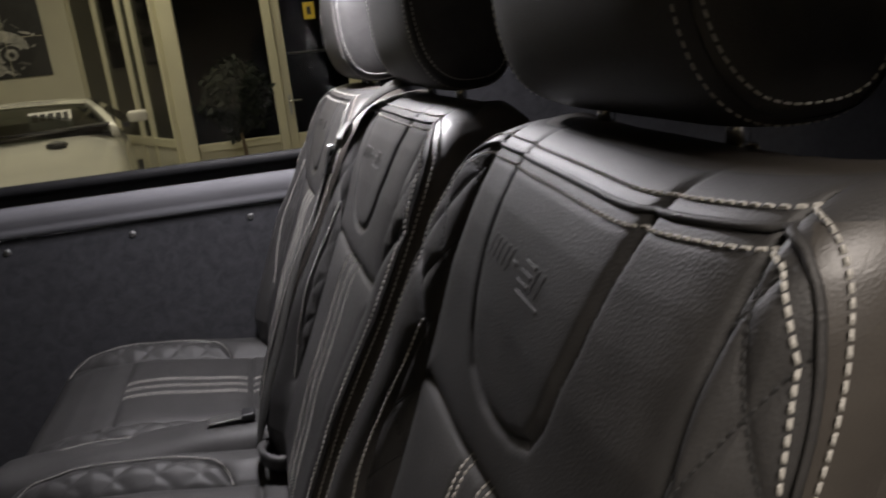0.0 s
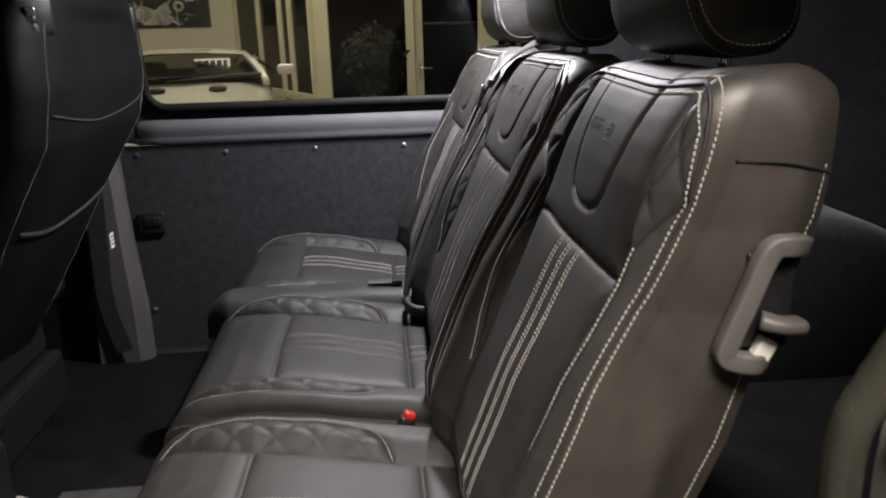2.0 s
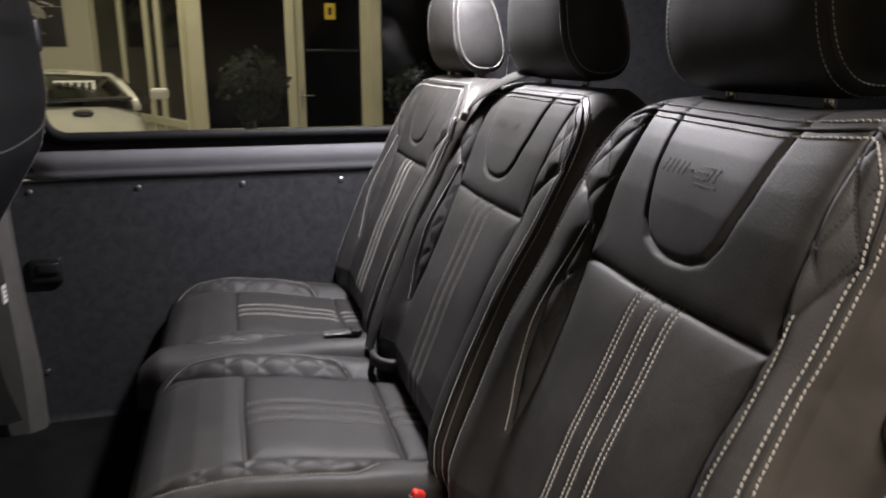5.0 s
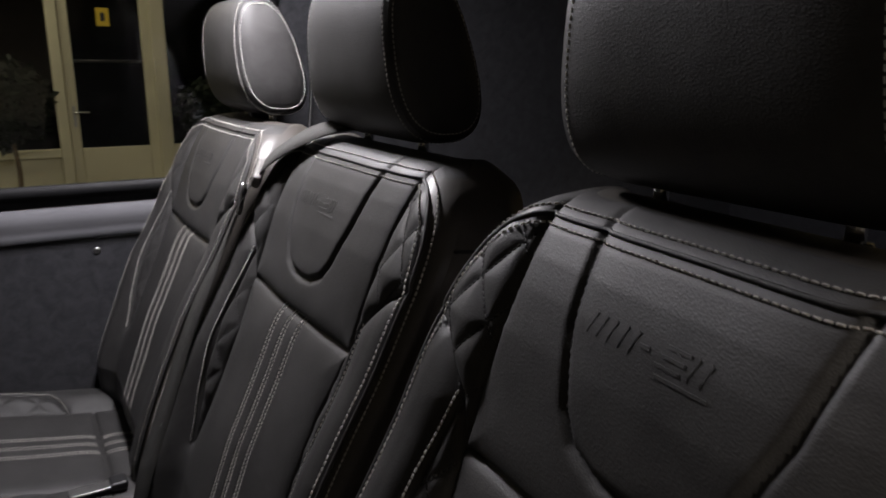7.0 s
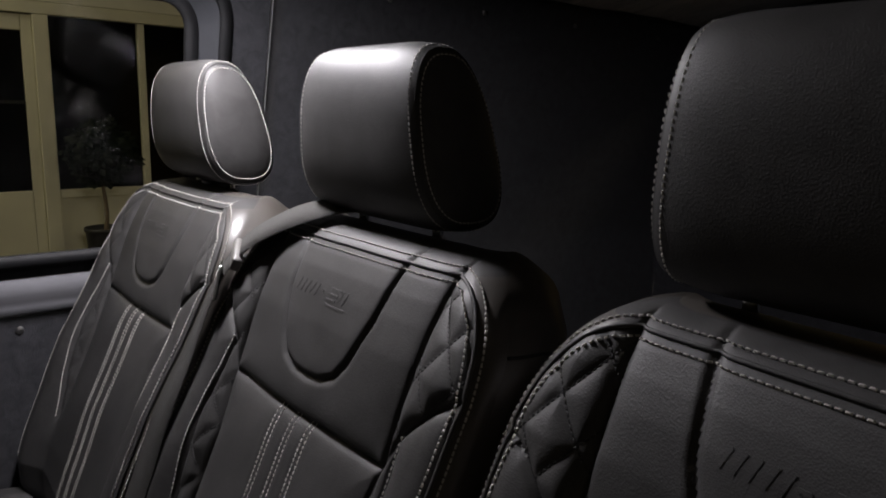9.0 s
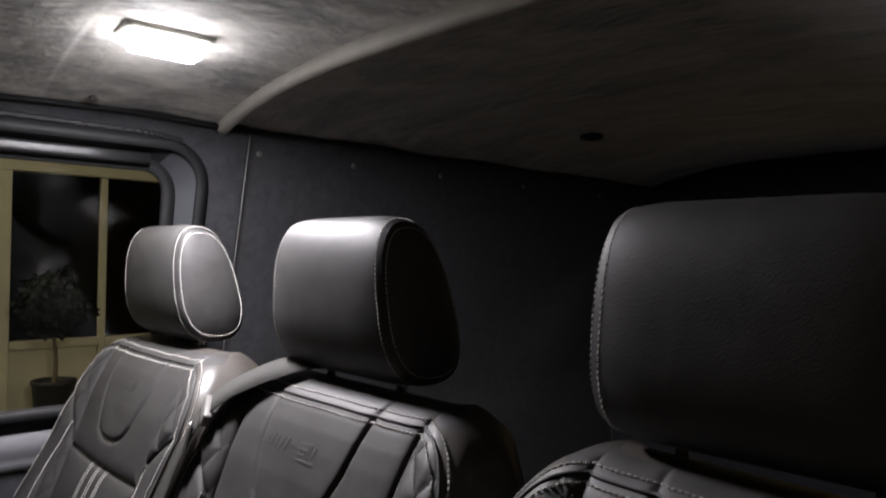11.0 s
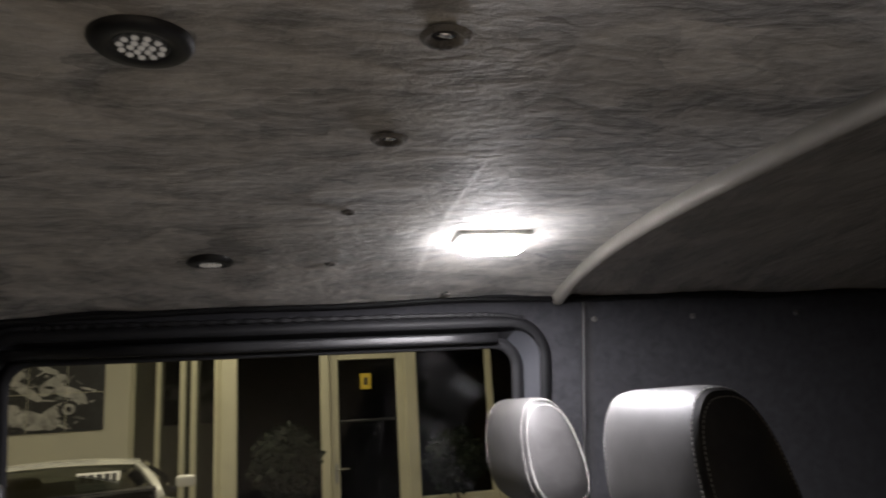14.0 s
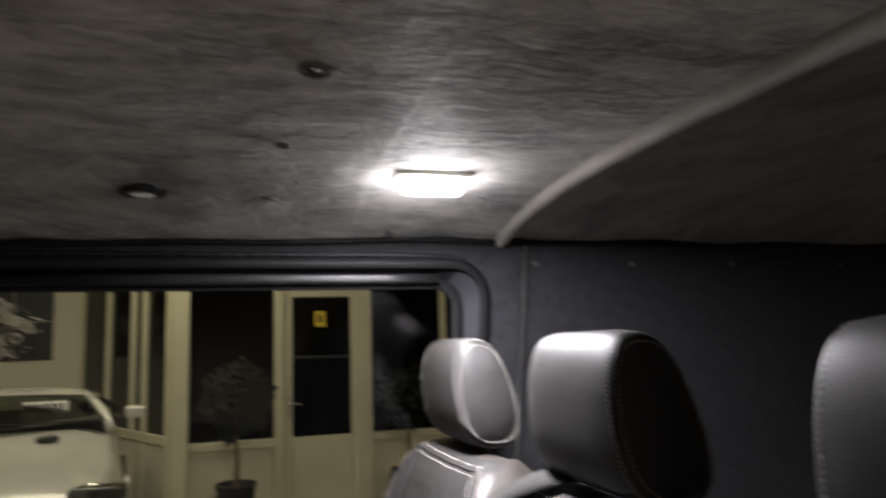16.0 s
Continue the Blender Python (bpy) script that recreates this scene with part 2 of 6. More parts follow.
def thing(name, label, category, group="", kind="", at=(0, 0, 0)):
    ob = new(name)
    ob.location = at
    ob.empty_display_size = 0.05
    return tagged(ob, label, category, group, kind)


def box(bm, x0, x1, y0, y1, z0, z1, bevel=0.0, seg=2, turn=None):
    """A box with bevelled edges added to bm."""
    made = bmesh.ops.create_cube(bm, size=1.0)["verts"]
    bmesh.ops.scale(bm, vec=(x1 - x0, y1 - y0, z1 - z0), verts=made)
    if bevel:
        edges = list({e for v in made for e in v.link_edges})
        got = bmesh.ops.bevel(bm, geom=edges, offset=bevel, segments=seg, affect="EDGES", profile=0.5, clamp_overlap=True)
        made = list({v for f in got["faces"] for v in f.verts} | {v for v in made if v.is_valid})
    m = Matrix.Translation(((x0 + x1) / 2, (y0 + y1) / 2, (z0 + z1) / 2))
    if turn is not None:
        m = m @ turn
    bmesh.ops.transform(bm, matrix=m, verts=made)
    return made


def boxed(name, x0, x1, y0, y1, z0, z1, mat, parent=None, label="", bevel=0.003, turn=None):
    bm = bmesh.new()
    box(bm, x0, x1, y0, y1, z0, z1, bevel, 2, turn)
    return part(name, bm, mat, parent, label)


def cyl(bm, at, r1, r2, depth, axis="z", seg=24):
    made = bmesh.ops.create_cone(bm, cap_ends=True, segments=seg, radius1=r1, radius2=r2, depth=depth)["verts"]
    turn = {"z": Matrix(), "x": Matrix.Rotation(radians(90), 4, "Y"), "y": Matrix.Rotation(radians(90), 4, "X")}[axis]
    bmesh.ops.transform(bm, matrix=Matrix.Translation(at) @ turn, verts=made)
    return made


def smooth_path(pts, n):
    """n points along a Catmull-Rom curve through pts."""
    pts = [Vector(p) for p in pts]
    ext = [pts[0] * 2 - pts[1]] + pts + [pts[-1] * 2 - pts[-2]]
    out, span = [], len(pts) - 1
    for i in range(n):
        t = i / (n - 1) * span
        k = min(int(t), span - 1)
        f = t - k
        p0, p1, p2, p3 = ext[k:k + 4]
        out.append(0.5 * ((2 * p1) + (p2 - p0) * f + (2 * p0 - 5 * p1 + 4 * p2 - p3) * f * f + (3 * p1 - p0 - 3 * p2 + p3) * f ** 3))
    return out


def sweep(name, path, section, mat, parent=None, label="", up=(0, 0, 1), closed=False, smooth=True):
    """A section (list of (side, up) offsets) drawn along a path of points."""
    path = [Vector(p) for p in path]
    n, k = len(path), len(section)
    verts, faces = [], []
    for i, p in enumerate(path):
        a = path[(i + 1) % n] if closed or i < n - 1 else p
        b = path[i - 1] if closed or i > 0 else p
        d = (a - b).normalized()
        s = d.cross(Vector(up)).normalized()
        u = s.cross(d).normalized()
        verts += [p + s * q[0] + u * q[1] for q in section]
    for i in range(n if closed else n - 1):
        j = (i + 1) % n
        for c in range(k):
            e = (c + 1) % k
            faces.append((i * k + c, i * k + e, j * k + e, j * k + c))
    if not closed:
        faces.append(tuple(range(k - 1, -1, -1)))
        faces.append(tuple((n - 1) * k + c for c in range(k)))
    return mesh_object(name, verts, faces, mat, parent, label, smooth)


def ring(r, n=10, sx=1.0, sy=1.0):
    return [(r * sx * math.cos(2 * math.pi * i / n), r * sy * math.sin(2 * math.pi * i / n)) for i in range(n)]


def round_rect(w, h, r, n=5):
    out = []
    for cx, cy, a0 in ((w - r, h - r, 0), (-w + r, h - r, 90), (-w + r, -h + r, 180), (w - r, -h + r, 270)):
        out += [(cx + r * math.cos(radians(a0 + 90 * i / n)), cy + r * math.sin(radians(a0 + 90 * i / n))) for i in range(n + 1)]
    return out


STITCH_BOX = [(-1, -1, 0), (1, -1, 0), (1, 1, 0), (-1, 1, 0), (-0.55, -0.5, 1), (0.55, -0.5, 1), (0.55, 0.5, 1), (-0.55, 0.5, 1)]
STITCH_FACES = [(4, 5, 6, 7), (0, 1, 5, 4), (1, 2, 6, 5), (2, 3, 7, 6), (3, 0, 4, 7)]


def stitches(name, lines, mat, parent, pitch=0.0056, length=0.0040, width=0.0011, height=0.0009, label=""):
    """Lines of separate stitches. Each line is a list of (point, normal)."""
    verts, faces = [], []
    for line in lines:
        acc = 0.0
        for (p, n), (q, m) in zip(line, line[1:]):
            seg = (q - p).length
            if seg < 1e-9:
                continue
            while acc < seg:
                f = acc / seg
                c, nn = p.lerp(q, f), n.lerp(m, f).normalized()
                d = (q - p).normalized()
                s = nn.cross(d).normalized()
                b = len(verts)
                for u, v, w in STITCH_BOX:
                    verts.append(c + d * (u * length / 2) + s * (v * width / 2) + nn * (w * height - 0.0002))
                faces += [tuple(b + i for i in f4) for f4 in STITCH_FACES]
                acc += pitch
            acc -= seg
    return tagged(mesh_object(name, verts, faces, mat, parent, label, smooth=False), kind="stuff")


def table(x, pts):
    return float(np.interp(x, [p[0] for p in pts], [p[1] for p in pts]))


def ease(x):
    x = min(1.0, max(0.0, x))
    return x * x * (3 - 2 * x)


def seg_dist(px, py, ax, ay, bx, by):
    """Distance of many points from a piece of line."""
    dx, dy = bx - ax, by - ay
    t = np.clip(((px - ax) * dx + (py - ay) * dy) / (dx * dx + dy * dy), 0, 1)
    return np.hypot(px - ax - t * dx, py - ay - t * dy)


def poly_dist(px, py, line):
    d = np.full(np.shape(px), 9.0)
    for a, b in zip(line, line[1:]):
        d = np.minimum(d, seg_dist(px, py, *a, *b))
    return d


def split_grid(P, mask_names, region, parent, mats, labels, centre=None):
    """A grid of points (nv, nu, 3) cut into one mesh a region; region is a (nv-1, nu-1) array of indices into mask_names."""
    nv, nu = P.shape[:2]
    flat = P.reshape(-1, 3)
    for k, name in enumerate(mask_names):
        cells = np.argwhere(region == k)
        if not len(cells):
            continue
        quads = np.stack([cells[:, 0] * nu + cells[:, 1], cells[:, 0] * nu + cells[:, 1] + 1, (cells[:, 0] + 1) * nu + cells[:, 1] + 1, (cells[:, 0] + 1) * nu + cells[:, 1]], 1)
        used, inv = np.unique(quads, return_inverse=True)
        mesh_object(name, flat[used], [tuple(int(i) for i in q) for q in inv.reshape(quads.shape)], mats[k], parent, labels[k])

# ---- rear seats ----
SEAT_Y = (0.183, 0.671, 1.150)
FRONT = [(0.94, -0.070), (0.965, -0.092), (0.99, -0.108), (1.02, -0.118), (1.06, -0.118), (1.10, -0.105), (1.20, -0.066), (1.345, -0.001), (1.39, 0.016), (1.43, 0.031), (1.46, 0.045), (1.48, 0.056), (1.495, 0.066), (1.508, 0.077), (1.518, 0.088), (1.53, 0.100)]
REAR = [(1.00, 0.044), (1.062, 0.055), (1.137, 0.060), (1.207, 0.088), (1.284, 0.108), (1.409, 0.147), (1.482, 0.158), (1.51, 0.160)]
YOKE_Z, YOKE_A, TOP_Z, HALF = 1.345, 0.147, 1.518, 0.231


def half_width(z):
    """Half the width of the backrest at a height: its upper corners are round."""
    z = np.asarray(z, float)
    k = np.clip((z - 1.415) / (TOP_Z - 1.415), 0, 1)
    return HALF - 0.078 * (1 - np.sqrt(np.clip(1 - k * k, 0, 1)))


U_MID = 0.003


def u_line(side):
    return [(U_MID + side * 0.093, 1.52), (U_MID + side * 0.079, 1.45), (U_MID + side * 0.062, 1.408), (U_MID + side * 0.048, 1.391), (U_MID + side * 0.025, 1.382), (U_MID, 1.380)]


def back_seams(side):
    s = side
    return {
        "yoke_side": [(s * 0.153, 1.52), (s * 0.150, 1.45), (s * YOKE_A, YOKE_Z)],
        "wing": [(s * YOKE_A, YOKE_Z), (s * 0.162, 1.378), (s * 0.196, 1.410), (s * 0.234, 1.430)],
        "strip": [(s * YOKE_A, YOKE_Z), (s * 0.136, 1.28), (s * 0.136, 1.20), (s * 0.144, 1.14)],
        "bolster": [(s * 0.162, 1.378), (s * 0.169, 1.30), (s * 0.161, 1.22), (s * 0.149, 1.165), (s * 0.144, 1.14)],
    }


def quilt(a, z, da, dz, deep):
    p, q = a / da + z / dz, a / da - z / dz
    p, q = np.abs(p - np.round(p)), np.abs(q - np.round(q))
    d = np.minimum(p, q) * (da * dz / math.hypot(da, dz))
    return deep * (1 - np.exp(-d / 0.0075))


def below(a, line):
    """Height of a seam, given as a line over the distance from the middle."""
    pts = sorted((abs(p[0]), p[1]) for p in line)
    return np.interp(np.abs(a), [p[0] for p in pts], [p[1] for p in pts])


def back_region(a, z):
    """0 yoke, 1 insert, 2 centre, 3 and 4 quilted wings, 5 and 6 bolsters."""
    A = np.abs(a)
    seams = back_seams(1)
    edge = np.interp(z, [p[1] for p in reversed(seams["yoke_side"])], [p[0] for p in reversed(seams["yoke_side"])])
    inner = np.interp(z, [p[1] for p in reversed(seams["strip"])], [p[0] for p in reversed(seams["strip"])])
    outer = np.interp(z, [p[1] for p in reversed(seams["bolster"])], [p[0] for p in reversed(seams["bolster"])])
    u = u_line(1)
    ua = np.interp(z, [p[1] for p in reversed(u)], [p[0] - U_MID for p in reversed(u)])
    r = np.full(np.shape(a), 2)
    left = a > 0
    r = np.where((z > YOKE_Z) & (A < edge), 0, r)
    r = np.where((z > 1.380) & (np.abs(a - U_MID) < ua), 1, r)
    wing = (A >= edge) & (z > below(a, seams["wing"])) & (z > YOKE_Z)
    strip = (z <= 1.378) & (A >= inner) & (A < outer) & (z > 1.14) & ~((z > YOKE_Z) & (A < edge)) & (z <= np.where(A > YOKE_A, below(a, seams["wing"]), 9))
    bol = (A >= np.where(z < 1.14, 0.144, outer)) & ~wing
    r = np.where(bol, np.where(left, 5, 6), r)
    r = np.where(wing | strip, np.where(left, 3, 4), r)
    over = (z - 1.415) / (TOP_Z - 1.415)
    rim = half_width(z) - A < np.where(over > 0, 0.0128 + 0.012 * np.clip(over, 0, 1) ** 2, 0.0128)
    return np.where(rim & (z < TOP_Z - 0.010), np.where(left, 7, 8), r)


def back_surface(a, z):
    """x of the leather at a (across) and z (up), with its puffs, seams and quilting."""
    a, z = np.asarray(a, float), np.asarray(z, float)
    A = np.abs(a)
    x = np.interp(z, [p[0] for p in FRONT], [p[1] for p in FRONT])
    low = np.clip((1.48 - z) / 0.22, 0.10, 1)
    k = np.clip((A - 0.130) / 0.060, 0, 1)
    x = x - 0.024 * low * k * k * (3 - 2 * k)
    hw = half_width(z)
    e = np.clip((A - (hw - 0.034)) / 0.034, 0, 1)
    x = x + 0.030 * (1 - np.sqrt(np.clip(1 - e * e, 0, 1)))
    e = np.clip((z - (TOP_Z - 0.016)) / 0.016, 0, 1)
    x = x + 0.014 * (1 - np.sqrt(np.clip(1 - e * e, 0, 1)))
    d = np.full(a.shape, 9.0)
    for s in (1, -1):
        for line in back_seams(s).values():
            d = np.minimum(d, poly_dist(a, z, line))
    d = np.minimum(d, poly_dist(a, z, [(-YOKE_A, YOKE_Z), (0, YOKE_Z - 0.003), (YOKE_A, YOKE_Z)]))
    calm = np.clip((hw - A - 0.004) / 0.022, 0, 1)
    x = x - 0.0070 * (1 - calm * np.exp(-d / 0.010))
    x = x + 0.0030 * np.exp(-(d / 0.0022) ** 2) * calm
    du = np.minimum(poly_dist(a, z, u_line(1)), poly_dist(a, z, u_line(-1)))
    x = x + 0.0040 * np.exp(-(du / 0.0034) ** 2)
    reg = back_region(a, z)
    x = np.where(reg == 1, x - 0.0024 * (1 - np.exp(-du / 0.010)), x)
    q = quilt(a, z - 1.345, 0.046, 0.056, 0.0040)
    fade = np.clip((hw - A - 0.010) / 0.018, 0, 1) * np.clip((TOP_Z - z - 0.010) / 0.015, 0, 1)
    x = np.where((reg == 3) | (reg == 4), x + (0.0016 - q) * fade * (1 - np.exp(-d / 0.005)), x)
    for c in (-0.029, 0.0, 0.029):
        ds = np.where(z < YOKE_Z - 0.004, np.abs(a - c), 9)
        x = x + 0.0016 * np.exp(-((ds - 0.0035) / 0.0018) ** 2) + 0.0016 * np.exp(-((ds + 0.0035) / 0.0018) ** 2)
    # soft unevenness of the stuffing
    x = x + 0.0012 * np.sin(31 * a + 19 * z) * np.sin(23 * z - 11 * a)
    return x


def on_back(line, n=60, lift=0.0006):
    """Points and normals on the backrest along a line of (a, z)."""
    pts = smooth_path([(p[0], p[1], 0) for p in line], n)
    out = []
    for p in pts:
        a, z, h = p.x, p.y, 0.003
        x = back_surface(np.array([a, a + h, a - h, a, a]), np.array([z, z, z, z + h, z - h]))
        nrm = Vector((-1, (x[1] - x[2]) / (2 * h), (x[3] - x[4]) / (2 * h))).normalized()
        out.append((Vector((x[0], a, z)) + nrm * lift, nrm))
    return out


def border(n=70, inset=0.012):
    """The front edge of the backrest, from one lower corner over the top to the other."""
    ra, rz, z0 = 0.078, TOP_Z - 1.415, 1.415
    left = [(HALF - inset, float(z)) for z in np.linspace(0.965, z0, n)]
    for th in np.linspace(0, math.pi / 2, n // 2)[1:]:
        c, s = math.cos(th), math.sin(th)
        nn = Vector((c / ra, s / rz)).normalized()
        left.append((HALF - ra + ra * c - inset * nn.x, z0 + rz * s - inset * nn.y))
    top = [(float(a), TOP_Z - inset) for a in np.linspace(left[-1][0], -left[-1][0], n)]
    return left + top[1:] + [(-a, z) for a, z in reversed(left)][1:]


def loop_on_back(inset):
    pts = border(46, inset)
    out = []
    for a, z in pts:
        h = 0.002
        x = back_surface(np.array([a, a + h, a - h, a, a]), np.array([z, z, z, z + h, z - h]))
        nrm = Vector((-1, (x[1] - x[2]) / (2 * h), (x[3] - x[4]) / (2 * h))).normalized()
        out.append((Vector((float(x[0]), a, z)) + nrm * 0.0008, nrm))
    return out


def cushion_surface(x, a):
    """z of the cushion's leather."""
    x, a = np.asarray(x, float), np.asarray(a, float)
    A = np.abs(a)
    z = np.interp(x, [-0.57, -0.54, -0.50, -0.46, -0.42, -0.39, -0.32, -0.17, -0.10, -0.05], [0.968, 0.994, 1.012, 1.022, 1.027, 1.027, 1.018, 0.990, 0.978, 0.972])
    front = np.clip((-0.503 - x) / 0.05, 0, 1)
    z = z - 0.05 * (1 - np.sqrt(np.clip(1 - front * front, 0, 1)))
    k = np.clip((A - 0.138) / 0.04, 0, 1)
    z = z + 0.014 * k * k * (3 - 2 * k) * np.clip((x + 0.56) / 0.08, 0, 1)
    e = np.clip((A - 0.196) / 0.028, 0, 1)
    z = z - 0.030 * (1 - np.sqrt(np.clip(1 - e * e, 0, 1)))
    d = np.full(x.shape, 9.0)
    for line in cushion_seams():
        d = np.minimum(d, poly_dist(x, a, line))
    z = z + 0.009 * (1 - np.exp(-d / 0.011)) - 0.0035 * np.exp(-(d / 0.0024) ** 2)
    reg = cushion_region(x, a)
    z = np.where((reg == 3) | (reg == 4), z + (quilt(x, a, 0.056, 0.046, 0.0052) - 0.0024) * (1 - np.exp(-d / 0.005)), z)
    for c in (-0.029, 0.0, 0.029):
        ds = np.where(x > -0.388, np.abs(a - c), 9)
        z = z - 0.0014 * np.exp(-((ds - 0.0035) / 0.0018) ** 2) - 0.0014 * np.exp(-((ds + 0.0035) / 0.0018) ** 2)
    z = z + 0.0013 * np.sin(27 * x + 17 * a) * np.sin(21 * a - 13 * x)
    return z


def side_line(s):
    return [(-0.52, s * 0.172), (-0.48, s * 0.160), (-0.43, s * 0.148), (-0.390, s * 0.143), (-0.168, s * 0.138), (-0.05, s * 0.138)]


def outer_line(s):
    return [(-0.52, s * 0.172), (-0.495, s * 0.188), (-0.46, s * 0.197), (-0.33, s * 0.198), (-0.25, s * 0.190), (-0.220, s * 0.170), (-0.205, s * 0.138)]


def cushion_seams():
    out = [[(-0.390, -0.143), (-0.393, 0), (-0.390, 0.143)], [(-0.168, -0.138), (-0.168, 0.138)]]
    for s in (1, -1):
        out += [side_line(s), outer_line(s)]
    return out


def cushion_region(x, a):
    """0 front roll, 1 centre, 2 rear strip, 3 and 4 quilted sides, 5 and 6 plain sides."""
    A = np.abs(a)
    inner = np.interp(x, [p[0] for p in side_line(1)], [p[1] for p in side_line(1)])
    o = outer_line(1)
    outer = np.interp(x, [p[0] for p in o], [p[1] for p in o])
    r = np.where(x < -0.390, 0, np.where(x < -0.168, 1, 2))
    side = A >= inner
    r = np.where(side, np.where(a > 0, 5, 6), r)
    r = np.where(x < -0.52, 0, r)
    return np.where(side & (A < outer) & (x > -0.52) & (x < -0.205), np.where(a > 0, 3, 4), r)


def cushion_half(x):
    k = np.clip((-0.47 - np.asarray(x, float)) / 0.085, 0, 1)
    return 0.224 - 0.055 * (1 - np.sqrt(np.clip(1 - k * k, 0, 1)))


def on_cushion(line, n=60, lift=0.0006):
    out = []
    for p in smooth_path([(q[0], q[1], 0) for q in line], n):
        x, a, h = p.x, p.y, 0.003
        z = cushion_surface(np.array([x, x + h, x - h, x, x]), np.array([a, a, a, a + h, a - h]))
        nrm = Vector((-(z[1] - z[2]) / (2 * h), -(z[3] - z[4]) / (2 * h), 1)).normalized()
        out.append((Vector((x, a, float(z[0]))) + nrm * lift, nrm))
    return out


def headrest(seat):
    """A loaf of leather with two stitched end caps, on two chromed posts."""
    root = new("headrest")
    root.parent = seat
    root.location = (0, 0.020, 0)
    CX, CZ, HX, HZ = 0.120, 1.617, 0.052, 0.091
    m = 80

    def profile(th, k=1.0):
        c, si = math.cos(th), math.sin(th)
        e = 2 / 2.6
        px = math.copysign(abs(c) ** e, c) * HX * k
        pz = math.copysign(abs(si) ** e, si) * HZ * k
        px *= 1.0 - 0.18 * (pz / HZ)
        return CX + px - 0.15 * pz, CZ + pz

    def wide(z):
        """Half the width: broad at the foot, narrower at the top."""
        return 0.109 - 0.010 * (z - CZ) / HZ

    def pad_at(s, th):
        k = 1.0 - 0.055 * max(0.0, (abs(s) - 0.55) / 0.45) ** 2.2 - 0.018 * math.exp(-((abs(s) - 1) / 0.035) ** 2)
        x, z = profile(th, k)
        # the front is gently crowned
        return Vector((x - 0.003 * (1 - s * s) * max(0.0, -math.cos(th)), s * wide(z), z))

    def cap_at(sgn, r, th):
        k = (1.0 - 0.073) * r
        x, z = profile(th, k)
        out = 0.0115 * (1 - r ** 3.2) - 0.0025 * math.exp(-((1 - r) / 0.04) ** 2)
        return Vector((x, sgn * (wide(z) + out), z))

    ss = sorted({round(i / 24, 4) for i in range(-24, 25)} | {round(t * (1 - d), 4) for t in (-1, 1) for d in (0.01, 0.02, 0.03, 0.055, 0.07)})
    verts = [pad_at(s, 2 * math.pi * j / m) for s in ss for j in range(m)]
    faces = [(i * m + j, i * m + (j + 1) % m, (i + 1) * m + (j + 1) % m, (i + 1) * m + j) for i in range(len(ss) - 1) for j in range(m)]
    mesh_object("pad", verts, faces, LEATHER, root)
    rs = [1.0, 0.985, 0.965, 0.94, 0.90, 0.84, 0.76, 0.66, 0.54, 0.40, 0.25, 0.12]
    for sgn in (1, -1):
        verts = [cap_at(sgn, r, 2 * math.pi * j / m) for r in rs for j in range(m)]
        faces = [(i * m + j, i * m + (j + 1) % m, (i + 1) * m + (j + 1) % m, (i + 1) * m + j) for i in range(len(rs) - 1) for j in range(m)]
        verts.append(cap_at(sgn, 0.0, 0.0))
        faces += [((len(rs) - 1) * m + j, (len(rs) - 1) * m + (j + 1) % m, len(verts) - 1) for j in range(m)]
        mesh_object("end_cap", verts, faces, LEATHER, root)
        one = [(pad_at(sgn * 0.930, 2 * math.pi * j / m), (pad_at(sgn * 0.930, 2 * math.pi * j / m) - Vector((CX, sgn * 0.081, CZ))).normalized()) for j in range(m + 1)]
        two = [(cap_at(sgn, 0.925, 2 * math.pi * j / m) + Vector((0, sgn * 0.0005, 0)), Vector((0, sgn, 0)) + (cap_at(sgn, 0.92, 2 * math.pi * j / m) - Vector((CX, sgn * 0.10, CZ))) * 6) for j in range(m + 1)]
        stitches("stitching", [one, [(p, q.normalized()) for p, q in two]], THREAD, root, 0.0050, 0.0034, 0.0012, 0.0010)
    for s in (-0.068, 0.068):
        bm = bmesh.new()
        cyl(bm, (0.132, s, 1.523), 0.0058, 0.0058, 0.07, "z", 16)
        part("post", bm, CHROME, root, "chromed headrest post", True)
        bm = bmesh.new()
        cyl(bm, (0.132, s, 1.512), 0.012, 0.009, 0.008, "z", 18)
        part("post_collar", bm, CHROME, root, "chromed post collar", True)
    return root


